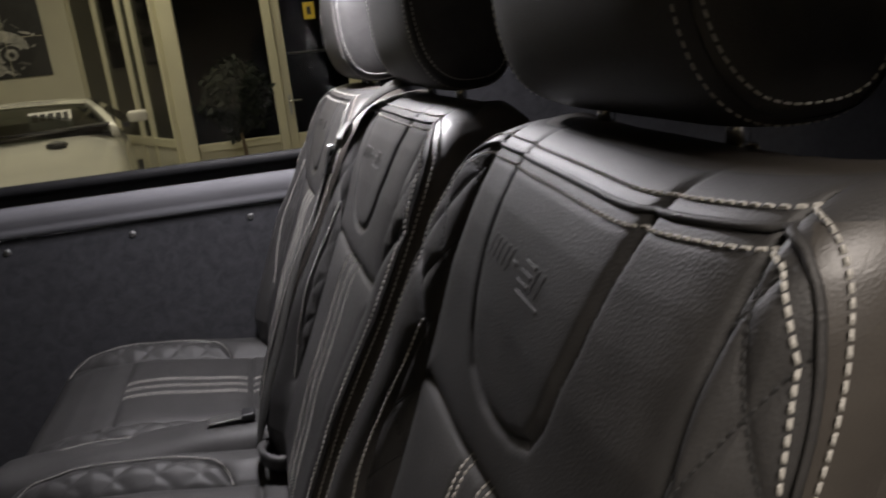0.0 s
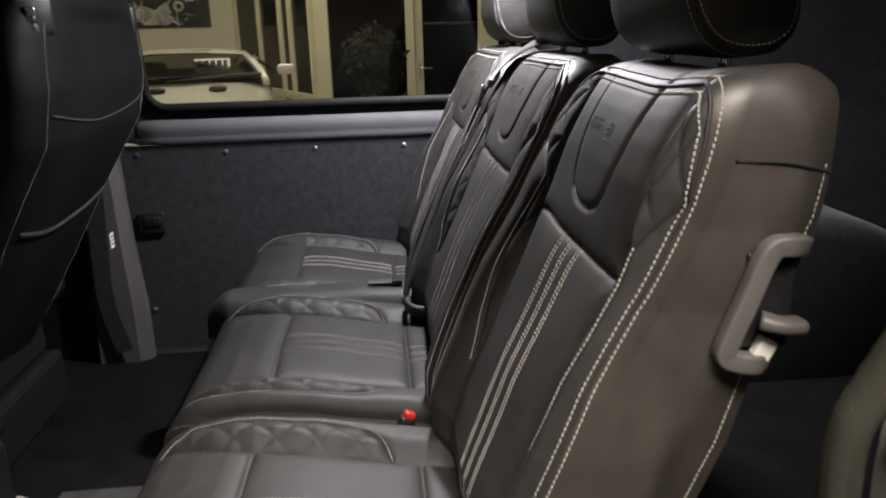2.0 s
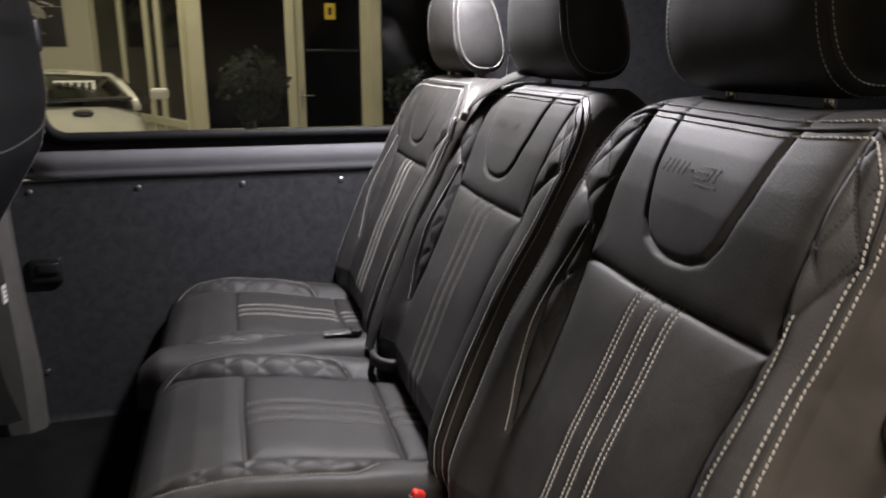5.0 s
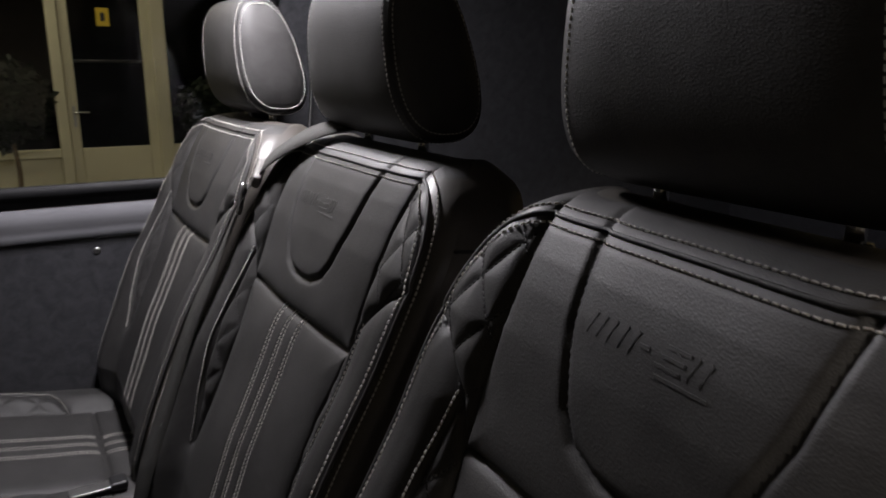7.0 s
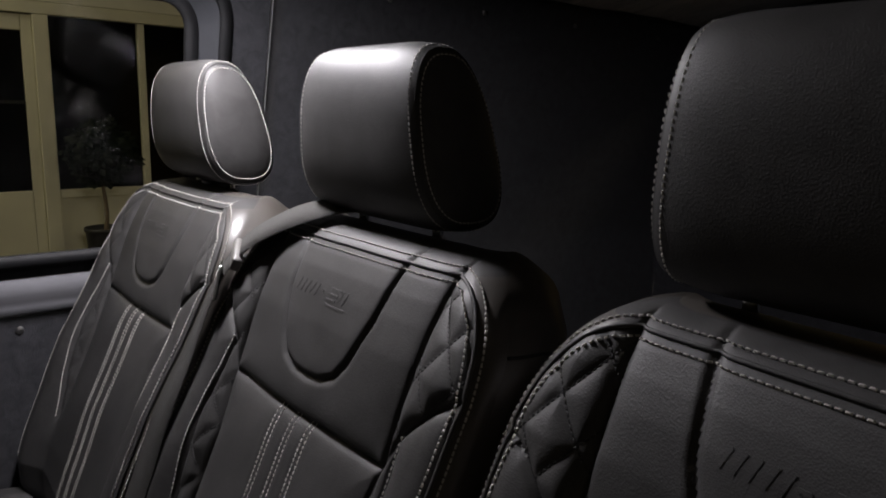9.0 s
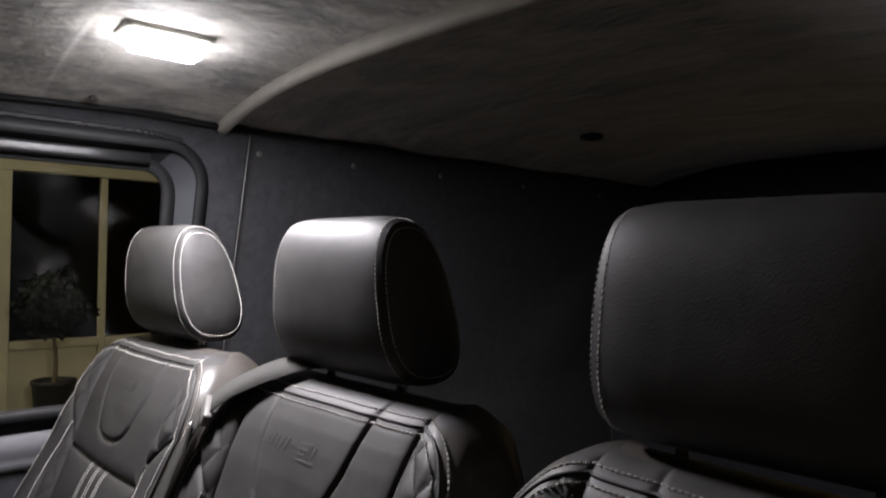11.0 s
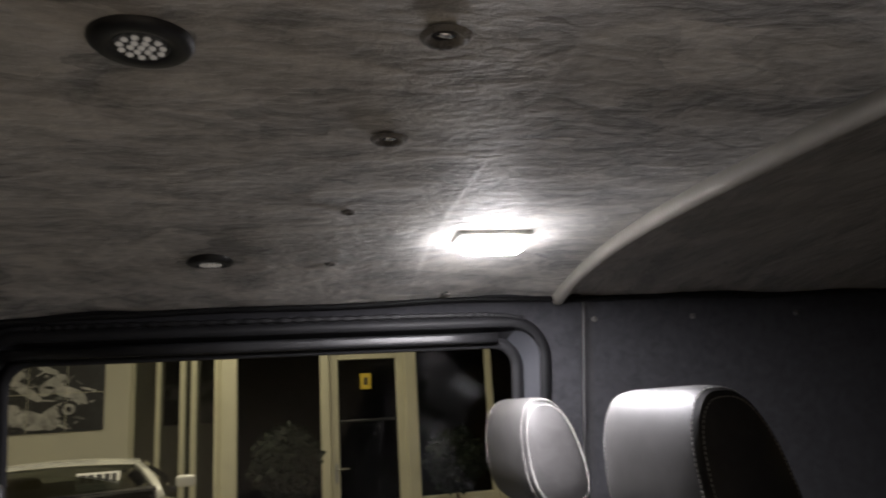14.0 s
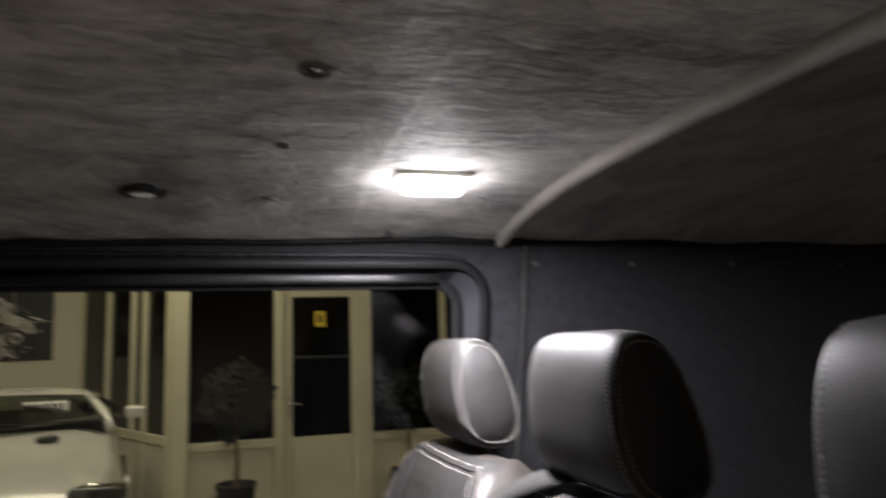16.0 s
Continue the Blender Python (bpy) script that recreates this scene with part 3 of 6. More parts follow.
def rear_seat():
    seat = thing("rear_seat", "black leather rear seat with quilted sides and pale stitching", "car seat", "rear seats in a row", at=(0, SEAT_Y[0], 0))
    # front of the backrest
    nu = 250
    zs = np.concatenate([np.linspace(0.95, 1.48, 240), 1.48 + (TOP_Z - 1.48) * np.sin(np.linspace(0, math.pi / 2, 39))[1:]])
    sp = np.sin(np.linspace(-1, 1, nu) * 1.32) / math.sin(1.32)
    Z = np.repeat(zs[:, None], len(sp), 1)
    Aa = -sp[None, :] * half_width(zs)[:, None]
    X = back_surface(Aa, Z)
    P = np.stack([X, Aa, Z], -1)
    ca, cz = (Aa[1:, 1:] + Aa[:-1, :-1]) / 2, (Z[1:, 1:] + Z[:-1, :-1]) / 2
    names = ["yoke_panel", "yoke_insert", "centre_panel", "quilted_wing", "quilted_wing", "side_bolster", "side_bolster", "side_facing", "side_facing"]
    split_grid(P, names, back_region(ca, cz), seat, [LEATHER] * 7 + [LEATHER_SIDE] * 2, ["", "embossed smooth leather insert", "", "diamond-quilted leather wing", "diamond-quilted leather wing", "", "", "brownish-black vinyl facing", "brownish-black vinyl facing"])
    # sides, top and back
    edge = [P[i, 0] for i in range(len(zs))] + [P[-1, j] for j in range(1, nu)] + [P[i, -1] for i in range(len(zs) - 2, -1, -1)]
    edge = edge[::2]
    verts, rings = [], 12
    for p in edge:
        x, a, z = (float(c) for c in p)
        zr = 0.99 + (z - 0.99) / (TOP_Z - 0.99) * 0.515
        xr = table(zr, REAR)
        top = ease((z - 1.48) / 0.035)
        for k in range(rings):
            f = k / (rings - 1)
            bulge = 0.011 * math.sin(math.pi * f)
            fold = 0.0030 * math.sin(9 * f + 40 * z) * math.sin(math.pi * f) * (1 - top)
            w = math.copysign(1, a) * (bulge + fold) * (1 - top)
            tail = 0.010 * f ** 4
            verts.append((x + (xr - x) * f, a * (1 - 0.02 * f) + w - math.copysign(tail, a) * (1 - top), z + (zr - z) * f + bulge * 0.6 * top))
    n = len(edge)
    faces = [(i * rings + k, (i + 1) * rings + k, (i + 1) * rings + k + 1, i * rings + k + 1) for i in range(n - 1) for k in range(rings - 1)]
    shell = mesh_object("side_cover", verts, faces, LEATHER_SIDE, seat, "plain brownish-black vinyl side and top cover")
    back = [Vector(verts[i * rings + rings - 1]) for i in range(n)]
    mid = Vector((0.085, 0, 1.25))
    mesh_object("back_panel", back + [mid], [(i, i + 1, n) for i in range(n - 1)] + [(n - 1, 0, n)], CARPET, seat, "carpeted back of the seat")
    # seam piping and stitching round the edge
    pipe = loop_on_back(0.0130)
    sweep("piping", [p for p, _ in pipe[::1]], ring(0.0018, 6), LEATHER, seat, up=(-1, 0.0, 0.1))
    stitches("edge_stitching", [loop_on_back(0.0190), loop_on_back(0.0075)], THREAD, seat, 0.0054, 0.0039, 0.0017, 0.0012)
    lines = []
    for c in (-0.029, 0.0, 0.029):
        for o in (-0.0035, 0.0035):
            lines.append(on_back([(c + o, 1.342), (c + o, 1.25), (c + o, 1.15), (c + o, 1.02)], 50, 0.0009))
    stitches("stripe_stitching", lines, THREAD, seat, 0.0050, 0.0036, 0.0012, 0.0010)
    lines = []
    for s in (1, -1):
        b = back_seams(s)["bolster"]
        lines.append(on_back([(p[0] + s * 0.004, p[1]) for p in b], 50, 0.0009))
    stitches("bolster_stitching", lines, THREAD, seat, 0.0050, 0.0038, 0.0017, 0.0012)
    rear = [(Vector(verts[i * rings + rings - 2]), Vector((0.1, math.copysign(1, verts[i * rings][1]), 0))) for i in list(range(0, len(zs) // 2 - 24)) + list(range(n - len(zs) // 2 + 24, n))]
    half = len(rear) // 2
    stitches("rear_stitching", [rear[:half], rear[half:]], THREAD, seat, 0.0050, 0.0038, 0.0016, 0.0013)
    # cross seam near the top of each side
    for s in (0, 1):
        near_i = min(range(n), key=lambda i: abs(verts[i * rings][2] - 1.452) + (0 if (verts[i * rings][1] > 0) == (s == 0) else 9))
        seam = [Vector(verts[near_i * rings + k]) + Vector((0, math.copysign(0.0004, verts[near_i * rings][1]), 0.003 * math.sin(math.pi * k / 11))) for k in range(rings)]
        sweep("cross_seam", smooth_path(seam, 24), ring(0.0016, 6), DARK_THREAD, seat, up=(0, 1, 0))
    # dark quilting thread in the wings
    lines = []
    for s in (1, -1):
        for i in range(-9, 10):
            for sg in (1, -1):
                pts = []
                for t in np.linspace(-0.10, 0.20, 121):
                    z = 1.345 + t
                    a = 0.046 * (i - sg * t / 0.056)
                    if abs(a) < float(half_width(z)) - 0.014 and a * s > 0 and 1.14 < z < 1.498:
                        r = int(back_region(np.array([a]), np.array([z]))[0])
                        if r in (3, 4):
                            pts.append((a, z))
                if len(pts) > 4:
                    lines.append(on_back([pts[0], pts[len(pts) // 2], pts[-1]], 16, 0.0005))
    stitches("quilt_stitching", lines, DARK_THREAD, seat, 0.0046, 0.0034, 0.0015, 0.0007)
    # embossed mark: slim plain strokes over an underline, pressed into the insert
    verts, faces = [], []

    def stroke(a0, z0, a1, z1, w):
        a0, a1, w = 0.018 + (a0 - 0.016) * 0.80, 0.018 + (a1 - 0.016) * 0.80, w * 0.75
        z0, z1 = 1.460 + (z0 - 1.455) * 0.75, 1.460 + (z1 - 1.455) * 0.75
        b = len(verts)
        d = Vector((a1 - a0, z1 - z0)).normalized()
        q = Vector((-d.y, d.x)) * w
        for a, z in ((a0 + q.x, z0 + q.y), (a0 - q.x, z0 - q.y), (a1 - q.x, z1 - q.y), (a1 + q.x, z1 + q.y)):
            x = float(back_surface(np.array([a]), np.array([z]))[0])
            verts.extend([(x + 0.0006, a, z), (x - 0.0006, a + (0.5 * (a0 + a1) - a) * 0.02, z)])
        faces.extend([(b + 1, b + 3, b + 5, b + 7), (b, b + 2, b + 3, b + 1), (b + 2, b + 4, b + 5, b + 3), (b + 4, b + 6, b + 7, b + 5), (b + 6, b, b + 1, b + 7)])
    for a0 in (0.076, 0.065, 0.054, 0.042, 0.031):
        stroke(a0, 1.447, a0 - 0.006, 1.463, 0.0013)
    stroke(0.022, 1.455, 0.012, 1.455, 0.0016)
    for z in (1.448, 1.455, 1.462):
        stroke(0.004 - (z - 1.448) * 0.35, z, -0.018 - (z - 1.448) * 0.35, z, 0.0012)
    for a0 in (-0.023, -0.034):
        stroke(a0, 1.447, a0 - 0.006, 1.463, 0.0013)
    stroke(0.002, 1.441, -0.044, 1.441, 0.0012)
    tagged(mesh_object("embossed_mark", verts, faces, LEATHER, seat, "raised plain strokes pressed into the leather", smooth=False), kind="stuff")
    # cushion
    xs = np.concatenate([-0.501 - 0.054 * np.sin(np.linspace(math.pi / 2, 0, 26))[:-1], np.linspace(-0.501, -0.06, 150)])
    spc = np.sin(np.linspace(-1, 1, 176) * 1.30) / math.sin(1.30)
    Xc = np.repeat(xs[:, None], len(spc), 1)
    Ac = -spc[None, :] * cushion_half(xs)[:, None]
    Zc = cushion_surface(Xc, Ac)
    Pc = np.stack([Xc, Ac, Zc], -1)
    cx, ca = (Xc[1:, 1:] + Xc[:-1, :-1]) / 2, (Ac[1:, 1:] + Ac[:-1, :-1]) / 2
    names = ["front_roll", "cushion_panel", "rear_strip", "quilted_side", "quilted_side", "cushion_side", "cushion_side"]
    split_grid(Pc, names, cushion_region(cx, ca), seat, [LEATHER] * 7, ["", "", "", "diamond-quilted leather side", "diamond-quilted leather side", "", ""])
    edge = [Pc[i, 0] for i in range(len(xs) - 1, -1, -1)] + [Pc[0, j] for j in range(1, Pc.shape[1])] + [Pc[i, -1] for i in range(1, len(xs))]
    edge = edge[::2]
    verts, rings = [], 9
    for p in edge:
        x, a, z = (float(c) for c in p)
        for k in range(rings):
            f = k / (rings - 1)
            o = 0.004 * math.sin(math.pi * f) + (0.0035 if 0 < f < 0.3 else 0)
            dx = -o * ease((-0.49 - x) / 0.04)
            verts.append((x + dx, a + math.copysign(o, a) * (1 - ease((-0.53 - x) / 0.03)), z - f * (z - 0.940)))
    n = len(edge)
    faces = [(i * rings + k, (i + 1) * rings + k, (i + 1) * rings + k + 1, i * rings + k + 1) for i in range(n - 1) for k in range(rings - 1)]
    faces.append(tuple(i * rings + rings - 1 for i in range(n)))
    mesh_object("cushion_skirt", verts, faces, LEATHER, seat)
    lines = []
    for c in (-0.029, 0.0, 0.029):
        for o in (-0.0035, 0.0035):
            lines.append(on_cushion([(-0.384, c + o), (-0.27, c + o), (-0.175, c + o)], 40, 0.0009))
            lines.append(on_cushion([(-0.162, c + o), (-0.12, c + o), (-0.085, c + o)], 16, 0.0009))
    for s in (1, -1):
        lines.append(on_cushion([(p[0], p[1] + s * 0.004) for p in outer_line(s)], 60, 0.0009))
    stitches("cushion_stitching", lines, THREAD, seat, 0.0054, 0.0041, 0.0014, 0.0011)
    lines = []
    for i in range(-14, 15):
        for sg in (1, -1):
            for s in (1, -1):
                pts = []
                for x in np.linspace(-0.52, -0.205, 90):
                    a = 0.046 * (i - sg * x / 0.056)
                    if a * s > 0.13 and abs(a) < 0.2 and int(cushion_region(np.array([x]), np.array([a]))[0]) in (3, 4):
                        pts.append((x, a))
                if len(pts) > 2:
                    lines.append(on_cushion([pts[0], pts[len(pts) // 2], pts[-1]], 10, 0.0005))
    stitches("quilt_stitching", lines, DARK_THREAD, seat, 0.0050, 0.0036, 0.0012, 0.0007)
    sk = [(Vector(verts[i * rings + 1]) + Vector((0, 0, -0.002)), Vector((-0.4, math.copysign(1, verts[i * rings][1]), 0.1))) for i in range(n)]
    stitches("skirt_stitching", [sk], THREAD, seat, 0.0058, 0.0042, 0.0011, 0.0012)
    # plinth under the cushion
    boxed("seat_base", -0.47, -0.10, -0.19, 0.19, 0.70, 0.939, PLASTIC_BLACK, seat, "black plastic seat base", 0.01)
    headrest(seat)
    return seat


near_seat = rear_seat()
mid_seat = copy_thing(near_seat, pose(-0.002, SEAT_Y[1], 0))
copy_thing(near_seat, pose(-0.012, SEAT_Y[2], 0))


SLIM = [(1.10, 0.60), (1.20, 0.58), (1.268, 0.45), (1.33, 0.37), (1.40, 0.39), (1.44, 0.44), (1.48, 0.53), (1.52, 0.62)]


def slim_side(seat):
    """The backrest beside the door is narrower on its door side than the others, and fuller at the top there."""
    for ob in seat.children:
        kind = ob.name.split(".")[0]
        if ob.type != "MESH" or "cushion" in kind or kind in ("front_roll", "rear_strip", "quilted_side", "seat_base", "skirt_stitching"):
            continue
        if kind == "quilt_stitching" and min(v.co.x for v in ob.data.vertices) < -0.3:
            continue
        ob.data = ob.data.copy()
        for v in ob.data.vertices:
            x, y, z = v.co
            full = 0.016 * ease((z - 1.34) / 0.13) * ease((0.12 - y) / 0.22)
            v.co.x = x - full * (1 - ease((x - table(z, FRONT) - 0.01) / 0.07)) * (0.4 + 0.6 * ease((y + 0.225) / 0.10))
            v.co.z = z + 0.008 * ease((-y - 0.06) / 0.12) * ease((z - 1.43) / 0.07)
            if y < -0.147:
                front = 1 - ease((x - table(z, FRONT) - 0.035) / 0.09)
                k = 0.52 + (table(z, SLIM) - 0.52) * front
                v.co.y = -0.147 + (y + 0.147) * k if y > -0.231 else y + 0.084 * (1 - k)
                v.co.x += 0.024 * front * ease((-y - 0.150) / 0.065) * (1 - 0.75 * ease((z - 1.40) / 0.12))


slim_side(near_seat)
next(c for c in near_seat.children if c.name.startswith("headrest")).location.y = 0.040


def cushion_bridge():
    """The plain leather hump that joins the two far cushions into one."""
    xs = np.concatenate([np.linspace(-0.575, -0.53, 14), np.linspace(-0.52, -0.125, 60)])
    us = np.linspace(-1, 1, 29)
    verts = []
    for x in xs:
        k = ease((x + 0.580) / 0.055)
        tail = ease((-0.115 - x) / 0.05)
        w = 0.060 * (0.72 + 0.28 * k) * (0.75 + 0.25 * tail)
        top = 1.0 + (0.041 - 0.012 * (x + 0.5)) * math.sqrt(k) * (0.7 + 0.3 * tail)
        for u in us:
            verts.append((x, 0.240 + 0.020 + w * u, 0.955 + (top - 0.955) * (1 - abs(u) ** 3.5) ** 0.5 + 0.0012 * math.sin(40 * x + 3 * u)))
    n, m = len(xs), len(us)
    faces = [(i * m + j, i * m + j + 1, (i + 1) * m + j + 1, (i + 1) * m + j) for i in range(n - 1) for j in range(m - 1)]
    faces += [tuple(j for j in range(m - 1, -1, -1)), tuple((n - 1) * m + j for j in range(m))]
    mesh_object("cushion_bridge", verts, faces, LEATHER, mid_seat, "plain leather hump joining two cushions")
    line = [(Vector(verts[i * m + m - 4]), Vector((0, 0.6, 0.8))) for i in range(14, n - 12)]
    stitches("bridge_stitching", [line], THREAD, mid_seat, 0.0054, 0.0040, 0.0012, 0.0012)


cushion_bridge()


def seat_latch():
    """The grey release bracket let into the side of the seat beside the door."""
    ob = thing("seat_latch", "grey plastic seat release bracket on the seat's side", "latch", at=(0.06, SEAT_Y[0] - 0.186, 1.35))
    o = Vector(ob.location)

    def rel(*pts):
        return [Vector(p) - o for p in pts]
    y = SEAT_Y[0] - 0.200
    sec = round_rect(0.0085, 0.0075, 0.003, 3)
    path = smooth_path([(0.132, y + 0.012, 1.386), (0.115, y, 1.390), (0.102, y, 1.389), (0.094, y, 1.378), (0.083, y, 1.345), (0.070, y, 1.309), (0.069, y, 1.298), (0.078, y, 1.293), (0.094, y, 1.290), (0.106, y + 0.010, 1.289)], 60)
    sweep("bracket", rel(*path), sec, PLASTIC, ob, "", up=(0, 1, 0))
    bm = bmesh.new()
    box(bm, 0.084, 0.126, y + 0.006, y + 0.014, 1.300, 1.383, 0.003)
    bmesh.ops.translate(bm, vec=-o, verts=bm.verts)
    part("recess_plate", bm, PLASTIC_BLACK, ob, "black plate behind the bracket")
    lever = smooth_path([(0.094, y - 0.004, 1.330), (0.108, y - 0.010, 1.327), (0.126, y - 0.008, 1.325)], 14)
    sweep("lever", rel(*lever), round_rect(0.010, 0.006, 0.005, 4), PLASTIC, ob, "", up=(0, 0, 1))
    bm = bmesh.new()
    box(bm, 0.094, 0.110, y - 0.004, y + 0.006, 1.293, 1.311, 0.002, 2, Matrix.Rotation(radians(25), 4, "Y"))
    bmesh.ops.translate(bm, vec=-o, verts=bm.verts)
    part("catch", bm, PLASTIC_PALE, ob, "pale catch")
    return ob


seat_latch()


def hinge_cover():
    ob = thing("hinge_cover", "grey moulded hinge cover at the foot of the backrest", "cover", at=(-0.012, SEAT_Y[0] - 0.196, 0.990))
    bm = bmesh.new()
    outline = [(-0.062, -0.10), (-0.050, 0.06), (-0.030, 0.104), (-0.012, 0.114), (0.035, 0.108), (0.047, 0.098), (0.050, 0.06), (0.046, -0.10)]
    pts = smooth_path([(x, 0, z) for x, z in outline], 40)
    front = [bm.verts.new((p.x, -0.012, p.z)) for p in pts]
    mid = [bm.verts.new((p.x * 1.06, -0.006, p.z + 0.004)) for p in pts]
    rear = [bm.verts.new((p.x * 1.06, 0.020, p.z + 0.004)) for p in pts]
    bm.faces.new(front)
    for a, b in ((front, mid), (mid, rear)):
        for i in range(len(pts) - 1):
            bm.faces.new((a[i], b[i], b[i + 1], a[i + 1]))
    part("cover_shell", bm, PLASTIC, ob, "", True)
    sweep("cover_rim", [Vector((p.x * 1.035, -0.0095, p.z + 0.002)) for p in pts], ring(0.0028, 8), PLASTIC, ob, up=(0, 1, 0))
    bm = bmesh.new()
    cyl(bm, (0.004, -0.014, -0.02), 0.007, 0.006, 0.006, "y", 18)
    part("cover_plug", bm, PLASTIC_BLACK, ob, "small black plug")
    return ob


hinge_cover()


def belt(name, label, pts, half=0.023):
    ob = thing(name, label, "seat belt", at=pts[0])
    o = Vector(pts[0])
    path = [Vector(p) - o for p in smooth_path(pts, 70)]
    return ob, path


def shoulder_belt():
    pts = [(0.16, 0.735, 1.532), (0.09, 0.765, 1.533), (0.055, 0.83, 1.508), (0.028, 0.882, 1.470), (0.0, 0.895, 1.42), (-0.033, 0.894, 1.35), (-0.07, 0.888, 1.28), (-0.122, 0.878, 1.15), (-0.150, 0.872, 1.08), (-0.165, 0.868, 1.03)]
    ob, path = belt("seat_belt", "grey webbing seat belt hanging between two seats", pts)
    o = Vector(pts[0])
    n = len(path)
    verts, faces = [], []
    for i, p in enumerate(path):
        f = i / (n - 1)
        twist = 0.25 + 0.6 * math.sin(f * 5.0)
        side = Vector((0.30 * twist, 1.0 - 0.55 * abs(math.sin(f * 3.0)), 0.15)).normalized()
        d = (path[min(n - 1, i + 1)] - path[max(0, i - 1)]).normalized()
        side = (side - d * side.dot(d)).normalized()
        nrm = d.cross(side)
        w = 0.021
        for s, t in ((-w, 0.0007), (w, 0.0007), (w, -0.0007), (-w, -0.0007)):
            verts.append(p + side * s + nrm * t)
    for i in range(n - 1):
        for c in range(4):
            e = (c + 1) % 4
            faces.append((i * 4 + c, i * 4 + e, i * 4 + 4 + e, i * 4 + 4 + c))
    mesh_object("webbing", verts, faces, WEBBING, ob)
    # tongue with its slot, high on the belt
    bm = bmesh.new()
    box(bm, -0.026, 0.026, -0.006, 0.006, -0.009, 0.009, 0.004, 3)
    tip = part("tongue_grip", bm, PLASTIC, ob, "grey plastic tongue grip", True)
    tip.matrix_basis = Matrix.Translation(Vector((0.026, 0.880, 1.466)) - o) @ pose(0, 0, 0, 20, -20, 62)
    outer = round_rect(0.011, 0.021, 0.004, 3)
    inner = round_rect(0.0055, 0.009, 0.003, 3)
    k = len(outer)
    verts = [(x, -0.0014, z) for x, z in outer] + [(x, -0.0014, z - 0.003) for x, z in inner] + [(x, 0.0014, z) for x, z in outer] + [(x, 0.0014, z - 0.003) for x, z in inner]
    faces = []
    for i in range(k):
        j = (i + 1) % k
        faces += [(i, j, k + j, k + i), (2 * k + i, 3 * k + i, 3 * k + j, 2 * k + j), (i, 2 * k + i, 2 * k + j, j), (k + i, k + j, 3 * k + j, 3 * k + i)]
    plate = mesh_object("tongue_plate", verts, faces, STEEL, ob, "steel tongue plate with a slot", smooth=False)
    plate.matrix_basis = Matrix.Translation(Vector((0.001, 0.880, 1.434)) - o) @ pose(0, 0, 0, 12, 14, 62)
    bm = bmesh.new()
    bmesh.ops.create_uvsphere(bm, u_segments=10, v_segments=8, radius=0.004)
    bmesh.ops.translate(bm, vec=Vector((-0.122, 0.872, 1.143)) - o, verts=bm.verts)
    part("stop_button", bm, PLASTIC_BLACK, ob, "small stop button", True)
    return ob


shoulder_belt()


def buckle(x, y, z, mat, label, rx=0, ry=0, rz=0, size=1.0):
    ob = thing("belt_buckle", label, "belt buckle", "belt buckles", at=(x, y, z))
    ob.rotation_euler = [radians(a) for a in (rx, ry, rz)]
    bm = bmesh.new()
    box(bm, -0.016 * size, 0.016 * size, -0.009, 0.009, -0.05, 0.012, 0.004, 3)
    part("buckle_case", bm, PLASTIC_BLACK, ob, "", True)
    bm = bmesh.new()
    box(bm, -0.013 * size, 0.013 * size, -0.007, 0.007, 0.010, 0.022, 0.004, 3)
    part("release_button", bm, mat, ob, "red release button" if mat is RED else "", True)
    return ob


buckle(-0.185, 0.427, 0.992, RED, "black belt buckle with a red button between cushions", 0, 25, 10, 0.7)
buckle(-0.255, 0.427, 0.968, RED, "black belt buckle with a red button between cushions", 0, 40, 10, 0.6)


def buckle_loop():
    """The black pocket and steel tongue where the two far cushions meet the backrest."""
    ob = thing("buckle_pocket", "black folded leather buckle pocket between the cushions", "pocket", at=(-0.130, 0.830, 1.03))
    path = [Vector((0.055 * math.cos(t) * 0.6, 0.030 * math.sin(t), 0.004 * math.cos(2 * t))) for t in np.linspace(0, 2 * math.pi, 32, endpoint=False)]
    sweep("pocket_rim", path, [(0.004, -0.016), (0.006, 0.004), (0.0, 0.008), (-0.006, 0.002), (-0.004, -0.016)], LEATHER, ob, closed=True)
    bm = bmesh.new()
    cyl(bm, (0, 0, -0.012), 0.027, 0.027, 0.006, "z", 24)
    part("pocket_floor", bm, PLASTIC_BLACK, ob)
    return ob


buckle_loop()


def belt_tongue():
    ob = thing("belt_tongue", "flat steel belt tongue lying at the cushion's rear", "belt tongue", at=(-0.21, 0.930, 1.045))
    bm = bmesh.new()
    box(bm, -0.030, 0.030, -0.011, 0.011, -0.0015, 0.0015, 0.001)
    part("tongue_plate", bm, STEEL, ob)
    bm = bmesh.new()
    box(bm, 0.020, 0.042, -0.014, 0.014, -0.006, 0.006, 0.003)
    part("tongue_grip", bm, PLASTIC_BLACK, ob)
    return ob


belt_tongue()

# ---- cabin: walls, roof, floor ----
FLOOR_Z, FAR_Y, NEAR_Y, REAR_X = 0.70, 1.395, -0.150, 1.69


def far_y(z):
    """The far side leans in above the waist."""
    return FAR_Y - 0.222 * max(0.0, z - 1.30)


def glass_y(z):
    """The pane leans less than the lining in front of it."""
    return 1.376 - 0.14 * (z - 1.38)


def rr_outline(x0, x1, z0, z1, r, n=9):
    out = []
    for cx, cz, a0 in ((x1 - r, z1 - r, 0), (x0 + r, z1 - r, 90), (x0 + r, z0 + r, 180), (x1 - r, z0 + r, 270)):
        out += [(cx + r * math.cos(radians(a0 + 90 * i / n)), cz + r * math.sin(radians(a0 + 90 * i / n))) for i in range(n + 1)]
    return out


